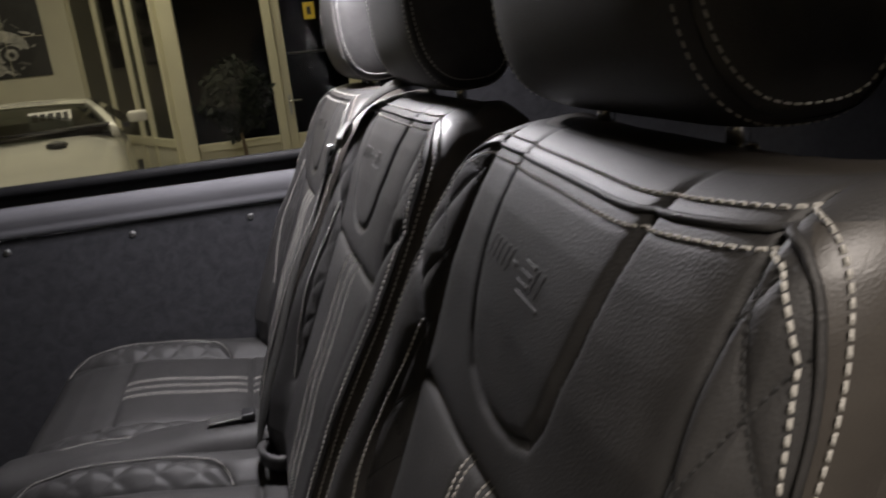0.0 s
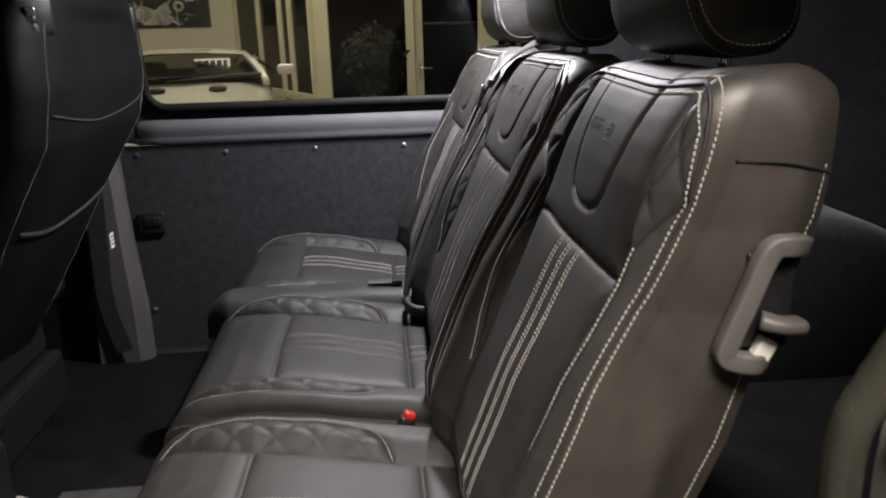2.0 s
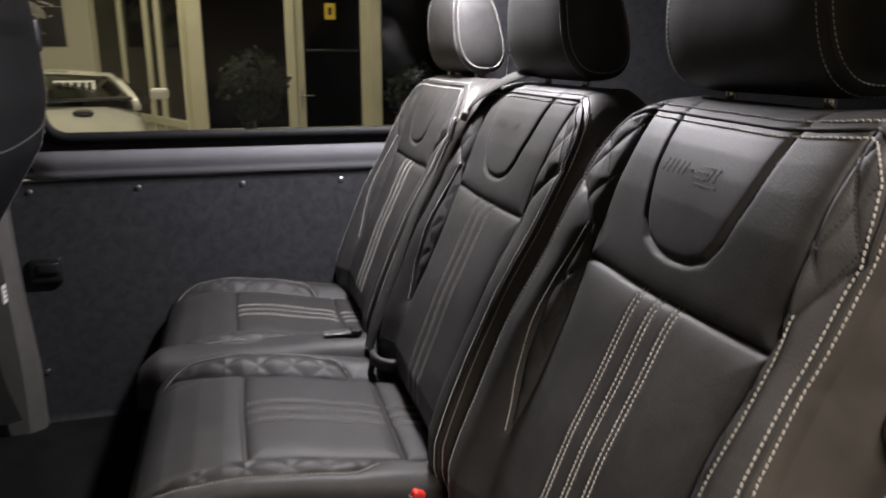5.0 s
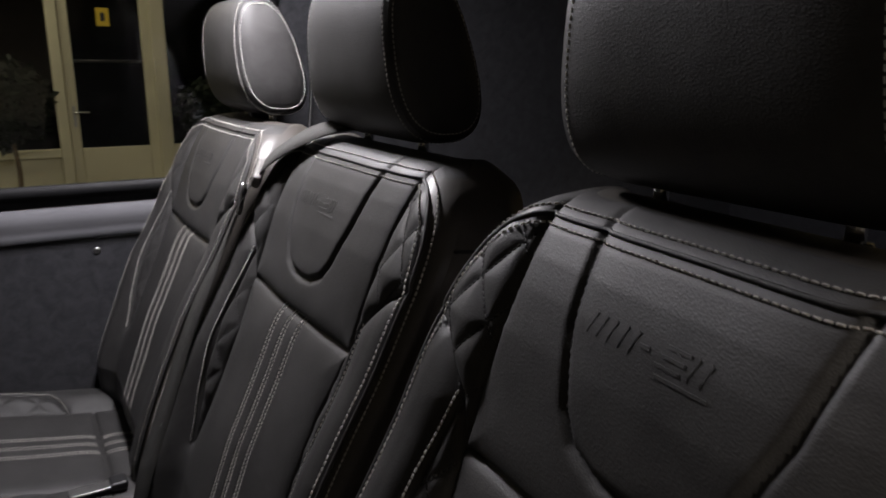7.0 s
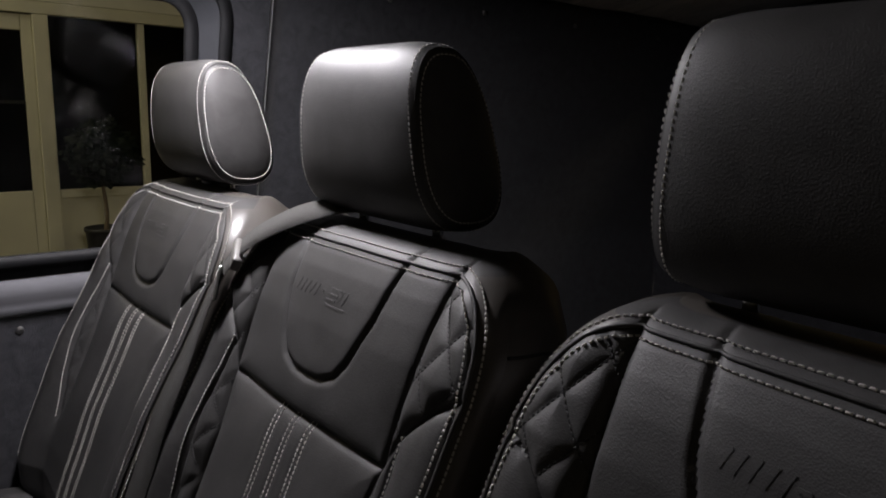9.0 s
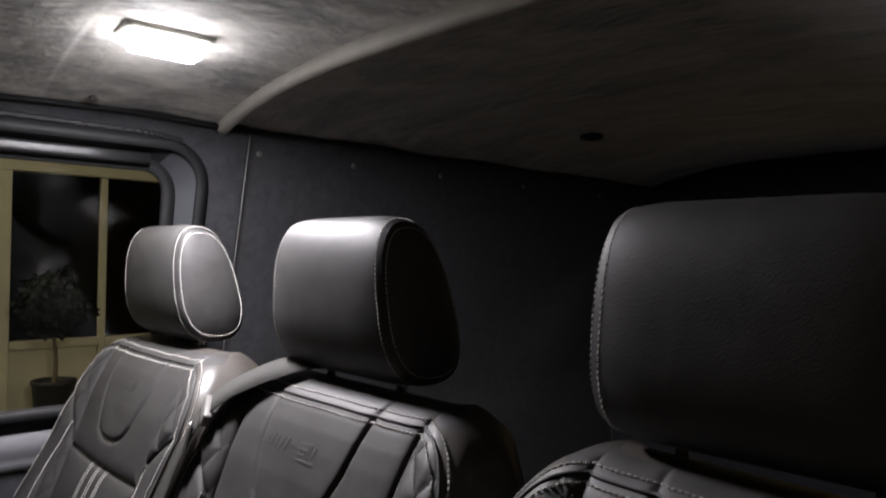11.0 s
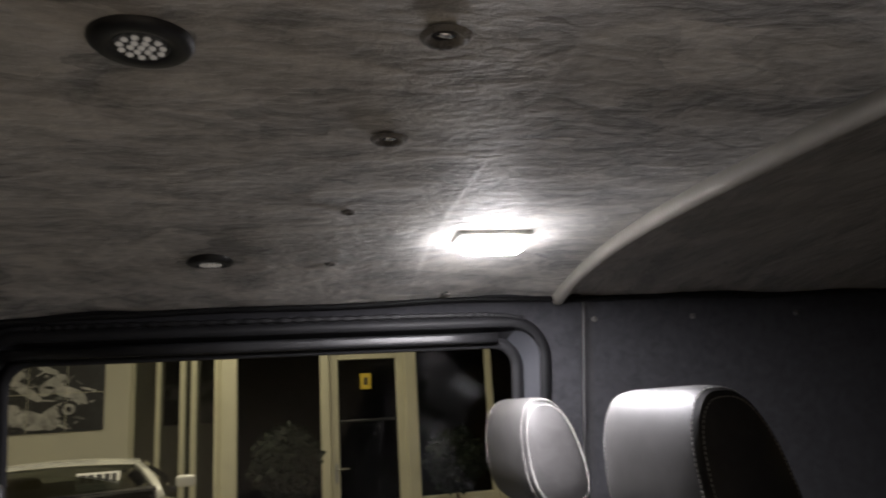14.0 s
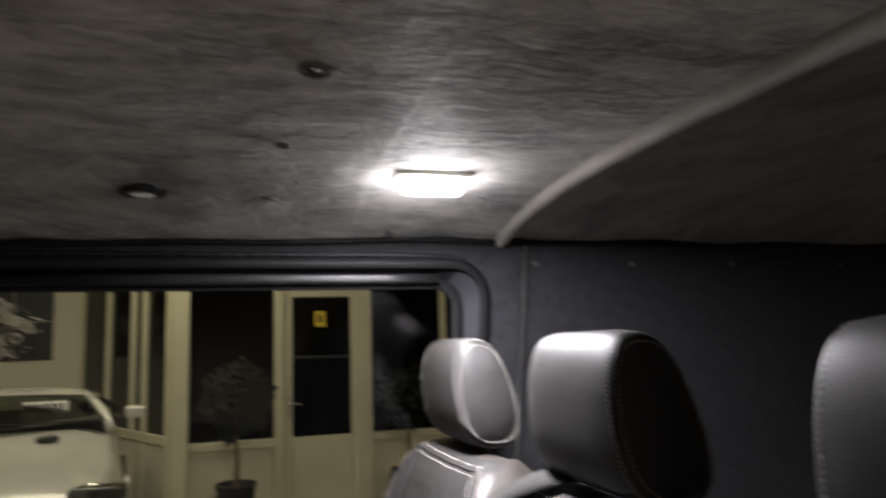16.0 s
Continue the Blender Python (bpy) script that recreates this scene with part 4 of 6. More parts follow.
def plate_with_hole(name, outer, inner, place, thick, mat, parent=None, label=""):
    """A plate between an outer rectangle (u0, u1, v0, v1) and an inner outline; place(u, v, depth) gives its points."""
    u0, u1, v0, v1 = outer
    cu, cv = sum(p[0] for p in inner) / len(inner), sum(p[1] for p in inner) / len(inner)
    out = []
    for u, v in inner:
        du, dv = u - cu, v - cv
        k = min(((u1 if du > 0 else u0) - cu) / du if abs(du) > 1e-9 else 1e9, ((v1 if dv > 0 else v0) - cv) / dv if abs(dv) > 1e-9 else 1e9)
        out.append((cu + du * k, cv + dv * k))
    corners = [(u1, v1), (u0, v1), (u0, v0), (u1, v0)]
    for c in corners:
        i = min(range(len(out)), key=lambda j: (out[j][0] - c[0]) ** 2 + (out[j][1] - c[1]) ** 2)
        out[i] = c
    n = len(inner)
    verts = [place(u, v, 0) for u, v in inner] + [place(u, v, 0) for u, v in out] + [place(u, v, thick) for u, v in inner] + [place(u, v, thick) for u, v in out]
    faces = []
    for i in range(n):
        j = (i + 1) % n
        faces += [(i, j, n + j, n + i), (2 * n + i, 3 * n + i, 3 * n + j, 2 * n + j), (i, 2 * n + i, 2 * n + j, j), (n + i, n + j, 3 * n + j, 3 * n + i)]
    return mesh_object(name, verts, faces, mat, parent, label, smooth=False)


tagged(boxed("floor", -2.05, REAR_X, NEAR_Y, FAR_Y + 0.03, FLOOR_Z - 0.05, FLOOR_Z, FLOOR_CARPET, None, "", 0.0), "dark carpeted cabin floor", "floor", kind="structure")


def side_wall(x0, x1, z0, z1, label, nx=40, nz=30, name="wall_far"):
    """A carpeted panel with slightly wavy cloth, standing on the far side."""
    verts, faces = [], []
    for i in range(nz + 1):
        z = z0 + (z1 - z0) * i / nz
        for j in range(nx + 1):
            x = x0 + (x1 - x0) * j / nx
            w = 0.002 * noise.noise(Vector((x * 5, z * 5, 2.0)))
            verts.append((x, far_y(z) + w, z))
    k = len(verts)
    verts += [(v[0], v[1] + 0.02, v[2]) for v in verts]
    for i in range(nz):
        for j in range(nx):
            a = i * (nx + 1) + j
            faces += [(a, a + 1, a + nx + 2, a + nx + 1), (k + a, k + a + nx + 1, k + a + nx + 2, k + a + 1)]
    rim = [j for j in range(nx + 1)] + [i * (nx + 1) + nx for i in range(1, nz + 1)] + [nz * (nx + 1) + j for j in range(nx - 1, -1, -1)] + [i * (nx + 1) for i in range(nz - 1, 0, -1)]
    for a, b in zip(rim, rim[1:] + rim[:1]):
        faces.append((a, b, k + b, k + a))
    return tagged(mesh_object(name, verts, faces, CARPET), label, "wall", kind="structure")


side_wall(-0.990, 0.273, FLOOR_Z, 1.289, "dark carpeted lower side panel with domed screws")
side_wall(0.279, REAR_X, FLOOR_Z, 1.918, "dark carpeted rear side panel with screws along its top", 50, 50)

WIN = rr_outline(-0.805, 0.187, 1.375, 1.852, 0.070)
tagged(plate_with_hole("wall_far_upper", (-0.87, 0.274, 1.307, 1.912), WIN, lambda u, v, d: Vector((u, far_y(v) + d, v)), 0.012, CARPET), "dark carpeted surround of the side window", "wall", kind="structure")

window = thing("window_1", "long side window with rounded corners and black rubber seal", "window", kind="structure", at=(-0.33, 1.33, 1.38))
WO = Vector(window.location)
n = len(WIN)
INNER = rr_outline(-0.780, 0.145, 1.385, 1.820, 0.050)
verts = [Vector((u, far_y(v) + 0.004, v)) - WO for u, v in WIN] + [Vector((u + 0.006 * (1 if u > 0 else -1), glass_y(v) + 0.004, v)) - WO for u, v in INNER]
loop = [(i, (i + 1) % n, n + (i + 1) % n, n + i) for i in range(n)]
mesh_object("window_jamb", verts, [f for f in loop if min(WIN[f[0]][0], WIN[f[1]][0]) > 0.13], JAMB, window, "grey painted metal jamb")
mesh_object("window_reveal", verts, [f for f in loop if min(WIN[f[0]][0], WIN[f[1]][0]) <= 0.13], RUBBER, window, "black reveal")
sweep("window_seal", [Vector((u, glass_y(v) - 0.002, v)) - WO for u, v in INNER], [(-0.011, -0.006), (0.010, -0.006), (0.012, 0.0), (0.009, 0.006), (-0.010, 0.006)], RUBBER, window, "black rubber seal", up=(0, 1, 0), closed=True)
sweep("inner_seal", [Vector((u, far_y(v) - 0.001, v)) - WO for u, v in rr_outline(-0.812, 0.194, 1.380, 1.856, 0.074)], [(-0.010, -0.006), (0.010, -0.006), (0.011, 0.0), (0.006, 0.006), (-0.006, 0.006)], RUBBER, window, "black rubber edging", up=(0, 1, 0), closed=True)
pane = mesh_object("pane", [Vector((u, glass_y(v), v)) - WO for u, v in INNER], [tuple(range(len(INNER)))], GLASS, window, "clear glass pane", smooth=False)
pane.visible_shadow = False
# ribbed trim strip over the window, turning down at both ends
strip = [(-0.828, 1.42), (-0.829, 1.60), (-0.828, 1.78), (-0.815, 1.838), (-0.77, 1.864), (-0.68, 1.869), (-0.30, 1.870), (0.05, 1.870), (0.15, 1.862)]
path = smooth_path([(u, far_y(v) - 0.004, v) for u, v in strip], 420)
verts, faces, sec = [], [], ring(1.0, 6)
for i, p in enumerate(path):
    d = (path[min(419, i + 1)] - path[max(0, i - 1)]).normalized()
    s = d.cross(Vector((0, 1, 0))).normalized()
    r = 0.0062 if i % 4 < 2 else 0.0042
    verts += [p + s * q[0] * r + Vector((0, 1, 0)) * q[1] * r * 0.8 for q in sec]
faces = [(i * 6 + c, i * 6 + (c + 1) % 6, i * 6 + 6 + (c + 1) % 6, i * 6 + 6 + c) for i in range(419) for c in range(6)]
mesh_object("ribbed_strip", [v - WO for v in verts], faces, RUBBER, window, "ribbed black edging strip", smooth=False)
# glossy bar above the pane
sweep("top_bar", [Vector((x, glass_y(1.83) - 0.014, 1.828)) - WO for x in (-0.78, -0.4, 0.0, 0.10)], round_rect(0.014, 0.010, 0.006, 4), PLASTIC_BLACK, window, "glossy black bar", up=(0, 0, 1))

# painted waist rail under the window
rail_sec = [(y + 0.108, 1.288 + (z - 1.301) * 1.09) for y, z in [(1.352, 1.386), (1.330, 1.390), (1.305, 1.388), (1.288, 1.380), (1.276, 1.368), (1.270, 1.352), (1.272, 1.336), (1.280, 1.325), (1.283, 1.316), (1.285, 1.306), (1.293, 1.301), (1.352, 1.301)]]
xs = [-0.868, -0.862, -0.845, -0.81, -0.76] + [(-0.70 + 0.05 * i) for i in range(20)] + [0.272]
verts, faces = [], []
for i, x in enumerate(xs):
    k = ease((x + 0.872) / 0.07)
    for y, z in rail_sec:
        verts.append((x, 1.425 + (y - 1.425) * k, 1.320 + (z - 1.320) * (0.5 + 0.5 * k) - 0.010 * (1 - k)))
m = len(rail_sec)
faces = [(i * m + c, i * m + (c + 1) % m, (i + 1) * m + (c + 1) % m, (i + 1) * m + c) for i in range(len(xs) - 1) for c in range(m)]
tagged(mesh_object("trim_waist_rail", verts, faces, SILVER), "glossy grey painted waist rail under the window", "trim", kind="structure")


def screw(x, y, z, axis="y", r=0.0065, mat=STEEL, label="domed steel trim screw", group="trim screws"):
    ob = thing("trim_screw", label, "screw", group, at=(x, y, z))
    bm = bmesh.new()
    bmesh.ops.create_uvsphere(bm, u_segments=14, v_segments=8, radius=r)
    bmesh.ops.scale(bm, vec=(1, 0.45, 1) if axis == "y" else (1, 1, 0.45), verts=bm.verts)
    part("screw_head", bm, mat, ob, "", True)
    bm = bmesh.new()
    if axis == "y":
        box(bm, -r * 0.55, r * 0.55, -r * 0.5, -r * 0.3, -0.0006, 0.0006)
    else:
        box(bm, -r * 0.55, r * 0.55, -0.0006, 0.0006, -r * 0.5, -r * 0.3)
    part("screw_slot", bm, PLASTIC_BLACK, ob)
    return ob


first = screw(-0.604, FAR_Y - 0.002, 1.266)
for x, z in ((-0.371, 1.266), (-0.135, 1.266), (0.080, 1.266), (-0.830, 1.266), (-0.844, 0.835)):
    copy_thing(first, pose(x, FAR_Y - 0.002, z))
dark = screw(0.300, far_y(1.856) - 0.002, 1.856, r=0.006, mat=PLASTIC, label="small grey screw in the carpeted panel", group="panel screws")
for x in (0.522, 0.775, 1.075, 1.42):
    copy_thing(dark, pose(x, far_y(1.856) - 0.002, 1.856))
copy_thing(dark, pose(0.300, far_y(1.40) - 0.002, 1.40))


def door_pull():
    ob = thing("belt_anchor_cover", "black recessed pull in the side panel", "pull", at=(-0.815, FAR_Y - 0.004, 1.085))
    bm = bmesh.new()
    box(bm, -0.034, 0.034, -0.010, 0.004, -0.030, 0.030, 0.008, 3)
    part("pull_frame", bm, PLASTIC_BLACK, ob, "", True)
    bm = bmesh.new()
    box(bm, -0.018, 0.026, -0.016, -0.008, -0.008, 0.018, 0.004, 2)
    part("pull_flap", bm, PLASTIC_BLACK, ob, "", True)


door_pull()


# ---- roof ----
def roof_z(y):
    if y > 0.6:
        return 1.964 - 0.060 * ((y - 0.6) / 0.66) ** 3.3
    return max(1.868, 1.964 - 0.045 * ((0.6 - y) / 0.45) ** 3)


def lining(name, x0, x1, mat, label, nx, ny=70, wave=0.0035, seed=0.0, drop=0.0, cut=0.0, lift=0.0):
    verts, faces = [], []
    for i in range(ny + 1):
        y = -0.175 + (1.264 + 0.175) * i / ny
        for j in range(nx + 1):
            xs = x0 + cut * ease((y - 0.88) / 0.38)
            x = xs + (x1 - xs) * j / nx
            w = wave * noise.noise(Vector((x * 3.1 + seed, y * 3.7, 0.3))) + wave * 0.45 * noise.noise(Vector((x * 13 + seed, y * 9, 5.0))) + wave * 0.14 * noise.noise(Vector((x * 60, y * 34 + seed, 1.0)))
            # the cloth hangs slack along the far edge
            sag = 0.006 * ease((y - 1.16) / 0.1) * noise.noise(Vector((x * 6.0, 1.0, seed)))
            front = (0.010 * ease((0.05 - x) / 0.6) + 0.012 * ease((-0.62 - x) / 0.2)) * ease((y - 1.0) / 0.25)
            lap = drop * ease((x + 0.104 - 0.03 * (y - 0.5)) / 0.006 + 0.5)
            verts.append((x, y, roof_z(y) + w + sag + lap - front + lift))
    faces = [(i * (nx + 1) + j, (i + 1) * (nx + 1) + j, (i + 1) * (nx + 1) + j + 1, i * (nx + 1) + j + 1) for i in range(ny) for j in range(nx)]
    k = len(verts)
    verts += [(v[0], v[1], v[2] + 0.012) for v in verts]
    faces += [tuple(k + q for q in reversed(f)) for f in list(faces)]
    for i in range(ny):
        for a in (i * (nx + 1), i * (nx + 1) + nx):
            b = a + nx + 1
            faces.append((a, b, k + b, k + a))
    return tagged(mesh_object(name, verts, faces, mat), label, "ceiling", kind="structure")


lining("ceiling", -0.94, 0.222, SUEDE, "grey suede roof lining with a lapped seam, stained and creased", 320, 120, seed=0.0, drop=0.0012, cut=0.085)
lining("ceiling_corner", -1.10, -0.80, PLASTIC_PALE, "pale moulded edge of the front headliner", 20, 60, lift=0.0135)
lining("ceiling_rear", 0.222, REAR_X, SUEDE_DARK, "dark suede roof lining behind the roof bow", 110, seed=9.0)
tagged(boxed("roof_panel", -2.05, REAR_X + 0.02, NEAR_Y - 0.04, 1.30, 1.996, 2.01, PLASTIC_PALE, None, "", 0.0), "painted metal roof skin above the lining", "roof", kind="structure")
bow = [(0.222, y, roof_z(y) - 0.007 - 0.002 * math.sin(3 * y)) for y in np.linspace(-0.17, 1.266, 80)]
tagged(sweep("trim_roof_bow", bow, [(-0.0115, 0.014), (-0.0115, -0.004), (-0.0095, -0.0085), (-0.005, -0.0115), (0.0, -0.0122), (0.005, -0.0115), (0.0095, -0.0085), (0.0115, -0.004), (0.0115, 0.014)], BOW, None, "", up=(0, 0, 1)), "pale arched roof bow across the ceiling", "trim", kind="structure")
# dark cord along the roof's far edge
cord = smooth_path([(x, 1.260 + 0.002 * math.sin(9 * x), 1.898 + 0.002 * math.sin(14 * x + 1) - 0.010 * ease((0.05 - x) / 0.6) - 0.012 * ease((-0.62 - x) / 0.2)) for x in np.linspace(-0.96, REAR_X, 50)], 160)
tagged(sweep("trim_roof_edge", cord, ring(0.0055, 8), RUBBER), "dark edging where the lining meets the wall", "trim", kind="structure")
side_wall(-0.990, -0.873, 1.289, 1.908, "dark carpeted pillar beside the window", 8, 20)


def dome_lamp():
    ob = thing("dome_lamp", "bright rectangular white dome lamp in the roof lining", "lamp", at=(0.0, 0.974, roof_z(0.974)))
    bm = bmesh.new()
    box(bm, -0.060, 0.060, -0.030, 0.030, -0.005, 0.010, 0.006, 3)
    part("lamp_bezel", bm, PLASTIC_PALE, ob, "thin pale bezel", True)
    bm = bmesh.new()
    box(bm, -0.046, 0.046, -0.020, 0.020, -0.027, -0.002, 0.006, 3)
    part("lamp_lens", bm, LENS, ob, "lit white lens", True)


dome_lamp()


def spot_lamp(x, y):
    ob = thing("roof_spot", "round black roof spotlight with a ring of small LEDs", "lamp", "roof spotlights", at=(x, y, roof_z(y) - 0.004))
    prof = [(0.0185, -0.001), (0.0195, -0.0025), (0.024, -0.0035), (0.032, -0.0028), (0.0350, 0.0), (0.0350, 0.008)]
    k, m = 40, len(prof)
    verts = [(r * math.cos(2 * math.pi * i / k), r * math.sin(2 * math.pi * i / k), z) for i in range(k) for r, z in prof]
    faces = [(i * m + c, i * m + c + 1, ((i + 1) % k) * m + c + 1, ((i + 1) % k) * m + c) for i in range(k) for c in range(m - 1)]
    mesh_object("spot_bezel", verts, faces, PLASTIC_BLACK, ob, "glossy black bezel")
    bm = bmesh.new()
    cyl(bm, (0, 0, -0.001), 0.019, 0.019, 0.003, "z", 30)
    part("reflector", bm, LED_BED, ob)
    bm0 = None
    for r, cnt in ((0.0, 1), (0.0070, 6), (0.0140, 11)):
        for i in range(cnt):
            a = 2 * math.pi * i / cnt
            bm = bmesh.new()
            bmesh.ops.create_uvsphere(bm, u_segments=8, v_segments=6, radius=0.0026)
            bmesh.ops.scale(bm, vec=(1, 1, 0.6), verts=bm.verts)
            bmesh.ops.translate(bm, vec=(r * math.cos(a), r * math.sin(a), -0.0035), verts=bm.verts)
            part("led", bm, LED, ob, "", True)
    return ob


spot = spot_lamp(-0.420, 0.425)
copy_thing(spot, pose(-0.424, 1.081, roof_z(1.081) - 0.004))


def roof_clip(x, y, r=0.014):
    """A dark clip hole with a shiny fastener, drawing the cloth up round it."""
    ob = thing("roof_clip", "dark trim clip hole with a shiny fastener in the lining", "clip", "roof clips", at=(x, y, roof_z(y) - 0.002))
    k = 20
    prof = [(r * 0.55, 0.004), (r * 0.7, -0.001), (r * 1.0, -0.0035), (r * 1.25, 0.0)]
    m = len(prof)
    verts = [(p * math.cos(2 * math.pi * i / k) * (1.25 if math.cos(2 * math.pi * i / k) > 0 else 1.0), p * math.sin(2 * math.pi * i / k), z) for i in range(k) for p, z in prof]
    faces = [(i * m + c, i * m + c + 1, ((i + 1) % k) * m + c + 1, ((i + 1) % k) * m + c) for i in range(k) for c in range(m - 1)]
    mesh_object("clip_rim", verts, faces, SUEDE_DARK, ob)
    bm = bmesh.new()
    cyl(bm, (0, 0, 0.003), r * 0.72, r * 0.72, 0.003, "z", 20)
    part("clip_hole", bm, PLASTIC_BLACK, ob)
    bm = bmesh.new()
    bmesh.ops.create_uvsphere(bm, u_segments=10, v_segments=6, radius=r * 0.38)
    bmesh.ops.scale(bm, vec=(1.5, 0.7, 0.5), verts=bm.verts)
    bmesh.ops.translate(bm, vec=(r * 0.1, -r * 0.2, 0.0), verts=bm.verts)
    part("fastener", bm, CHROME, ob, "shiny fastener", True)
    return ob


clip = roof_clip(-0.221, 0.600)
copy_thing(clip, pose(-0.214, 0.389, roof_z(0.389) - 0.002))
small = roof_clip(-0.234, 0.855, 0.0075)
for x, y in ((-0.239, 1.090), (-0.012, 1.235), (-0.233, 1.235), (-0.430, 1.235)):
    copy_thing(small, pose(x, y, roof_z(y) - 0.003))


def roof_vent():
    ob = thing("roof_ring", "small black ring fitting in the rear lining", "fitting", at=(1.00, 1.00, roof_z(1.00) - 0.004))
    path = [(0.022 * math.cos(t), 0.022 * math.sin(t), 0) for t in np.linspace(0, 2 * math.pi, 28, endpoint=False)]
    sweep("ring", path, ring(0.006, 8), PLASTIC_BLACK, ob, closed=True)
    bm = bmesh.new()
    cyl(bm, (0, 0, 0.002), 0.018, 0.018, 0.003, "z", 24)
    part("ring_plate", bm, SUEDE_DARK, ob)


roof_vent()

# ---- rear wall with its door window ----
RW = rr_outline(0.0, 1.145, 1.58, 1.858, 0.05)
tagged(plate_with_hole("wall_rear", (NEAR_Y, FAR_Y, FLOOR_Z, 1.994), RW, lambda u, v, d: Vector((REAR_X + d, u, v)), 0.03, CARPET), "dark carpeted rear wall round the rear window", "wall", kind="structure")
rw = thing("window_2", "rear door window with a dark seal and post", "window", kind="structure", at=(REAR_X, 0.57, 1.58))
RO = Vector(rw.location)
sweep("window_seal", [Vector((REAR_X + 0.012, u, v)) - RO for u, v in RW], ring(0.012, 8), RUBBER, rw, "black rubber seal", up=(1, 0, 0), closed=True)
boxed("window_post", -0.004, 0.02, 0.318, 0.345, 0.0, 0.276, PLASTIC_BLACK, rw, "dark upright post", 0.004)
rp = mesh_object("pane", [Vector((REAR_X + 0.014, u, v)) - RO for u, v in RW], [tuple(range(len(RW)))], GLASS, rw, "clear glass pane", smooth=False)
rp.visible_shadow = False


def wheel_arch():
    """The rounded housing of the wheel, carpeted, with a soft rim towards the bay."""
    cx, cz, n = 0.82, FLOOR_Z, 40
    prof = [(0.415, FAR_Y - 0.002), (0.415, 1.045), (0.409, 1.022), (0.392, 1.006), (0.36, 1.0), (0.0, 1.0)]
    verts = [(cx + q * math.cos(math.pi * i / n), y, cz + q * math.sin(math.pi * i / n)) for i in range(n + 1) for q, y in prof]
    m = len(prof)
    faces = [(i * m + c, i * m + c + 1, i * m + m + c + 1, i * m + m + c) for i in range(n) for c in range(m - 1)]
    return mesh_object("wheel_arch", verts, faces, CARPET)


tagged(wheel_arch(), "dark carpeted wheel arch in the rear bay", "wheel arch", kind="structure")

# ---- near side: door opening, pillar and jamb ----
tagged(boxed("wall_near", 0.165, REAR_X, NEAR_Y - 0.03, NEAR_Y, FLOOR_Z, 1.90, CARPET, None, "", 0.0), "dark carpeted rear side panel behind the door opening", "wall", kind="structure")
tagged(boxed("wall_near_top", -1.9, REAR_X, NEAR_Y - 0.05, NEAR_Y + 0.01, 1.83, 1.985, CARPET, None, "", 0.01), "carpeted rail above the door opening", "wall", kind="structure")
tagged(boxed("wall_near_sill", -1.9, 0.20, NEAR_Y - 0.05, NEAR_Y, 0.60, FLOOR_Z - 0.001, BODY, None, "", 0.01), "painted door sill", "wall", kind="structure")

jamb_pts = [(0.150, -0.152), (0.156, -0.165), (0.168, -0.175), (0.186, -0.215), (0.196, -0.285), (0.30, -0.300)]


def lean(z):
    """The pillar's rearward lean above the waist."""
    return -0.044 + 0.055 * ease((z - 1.30) / 0.14) + 0.10 * max(0.0, z - 1.42) + 0.014 * ease((1.25 - z) / 0.15)


verts, faces = [], []
zs = [0.55, 0.8, 1.0, 1.1, 1.2, 1.28, 1.31, 1.34, 1.37, 1.40, 1.43, 1.5, 1.6, 1.75, 1.9]
for z in zs:
    verts += [(x + lean(z), y, z) for x, y in jamb_pts]
m = len(jamb_pts)
faces = [(i * m + c, i * m + c + 1, (i + 1) * m + c + 1, (i + 1) * m + c) for i in range(len(zs) - 1) for c in range(m - 1)]
jamb = tagged(mesh_object("door_jamb", verts, faces, BODY, smooth=False), "pale painted metal door jamb", "jamb", kind="structure")
seal_path = smooth_path([(x - 0.044, -0.150, z) for x, z in ((0.152, 0.60), (0.150, 0.90), (0.147, 1.10), (0.137, 1.18), (0.130, 1.255), (0.130, 1.304), (0.141, 1.333), (0.165, 1.382), (0.173, 1.417), (0.186, 1.50), (0.205, 1.65), (0.230, 1.83))], 90)
tagged(sweep("trim_door_seal", seal_path, ring(0.0135, 12, 1.0, 1.0), SEAL, None, "", up=(0, 1, 0)), "thick rubber door seal along the pillar", "trim", kind="structure")


SILVER_HINGE = material("silver_hinge_paint", (0.42, 0.42, 0.40), 0.28, metal=0.3, coat=0.4, mottle=0.12, mottle_size=40)


def steel_hinge():
    """Silver hinge of the side door: a bolted leaf, a stout barrel and a lug above it."""
    ob = thing("steel_hinge", "silver painted door hinge bolted to the jamb", "hinge", at=(0.112, -0.262, 1.240))
    bm = bmesh.new()
    box(bm, -0.030, 0.034, -0.004, 0.006, -0.10, 0.016, 0.004, 3)
    part("hinge_leaf", bm, SILVER_HINGE, ob, "", True)
    bm = bmesh.new()
    cyl(bm, (0.004, -0.016, -0.045), 0.019, 0.019, 0.080, "z", 28)
    cyl(bm, (0.004, -0.016, 0.001), 0.019, 0.013, 0.012, "z", 28)
    part("barrel", bm, SILVER_HINGE, ob, "", True)
    bm = bmesh.new()
    box(bm, -0.018, 0.026, -0.030, 0.004, 0.054, 0.086, 0.005, 3)
    part("lug", bm, SILVER_HINGE, ob, "", True)
    bm = bmesh.new()
    box(bm, -0.010, 0.022, -0.022, 0.002, 0.030, 0.0535, 0.004, 2)
    part("lug_neck", bm, BODY, ob, "", True)
    for z in (-0.075, -0.020):
        bm = bmesh.new()
        cyl(bm, (-0.020, -0.006, z), 0.0065, 0.0055, 0.006, "y", 6)
        part("bolt", bm, STEEL, ob)


steel_hinge()


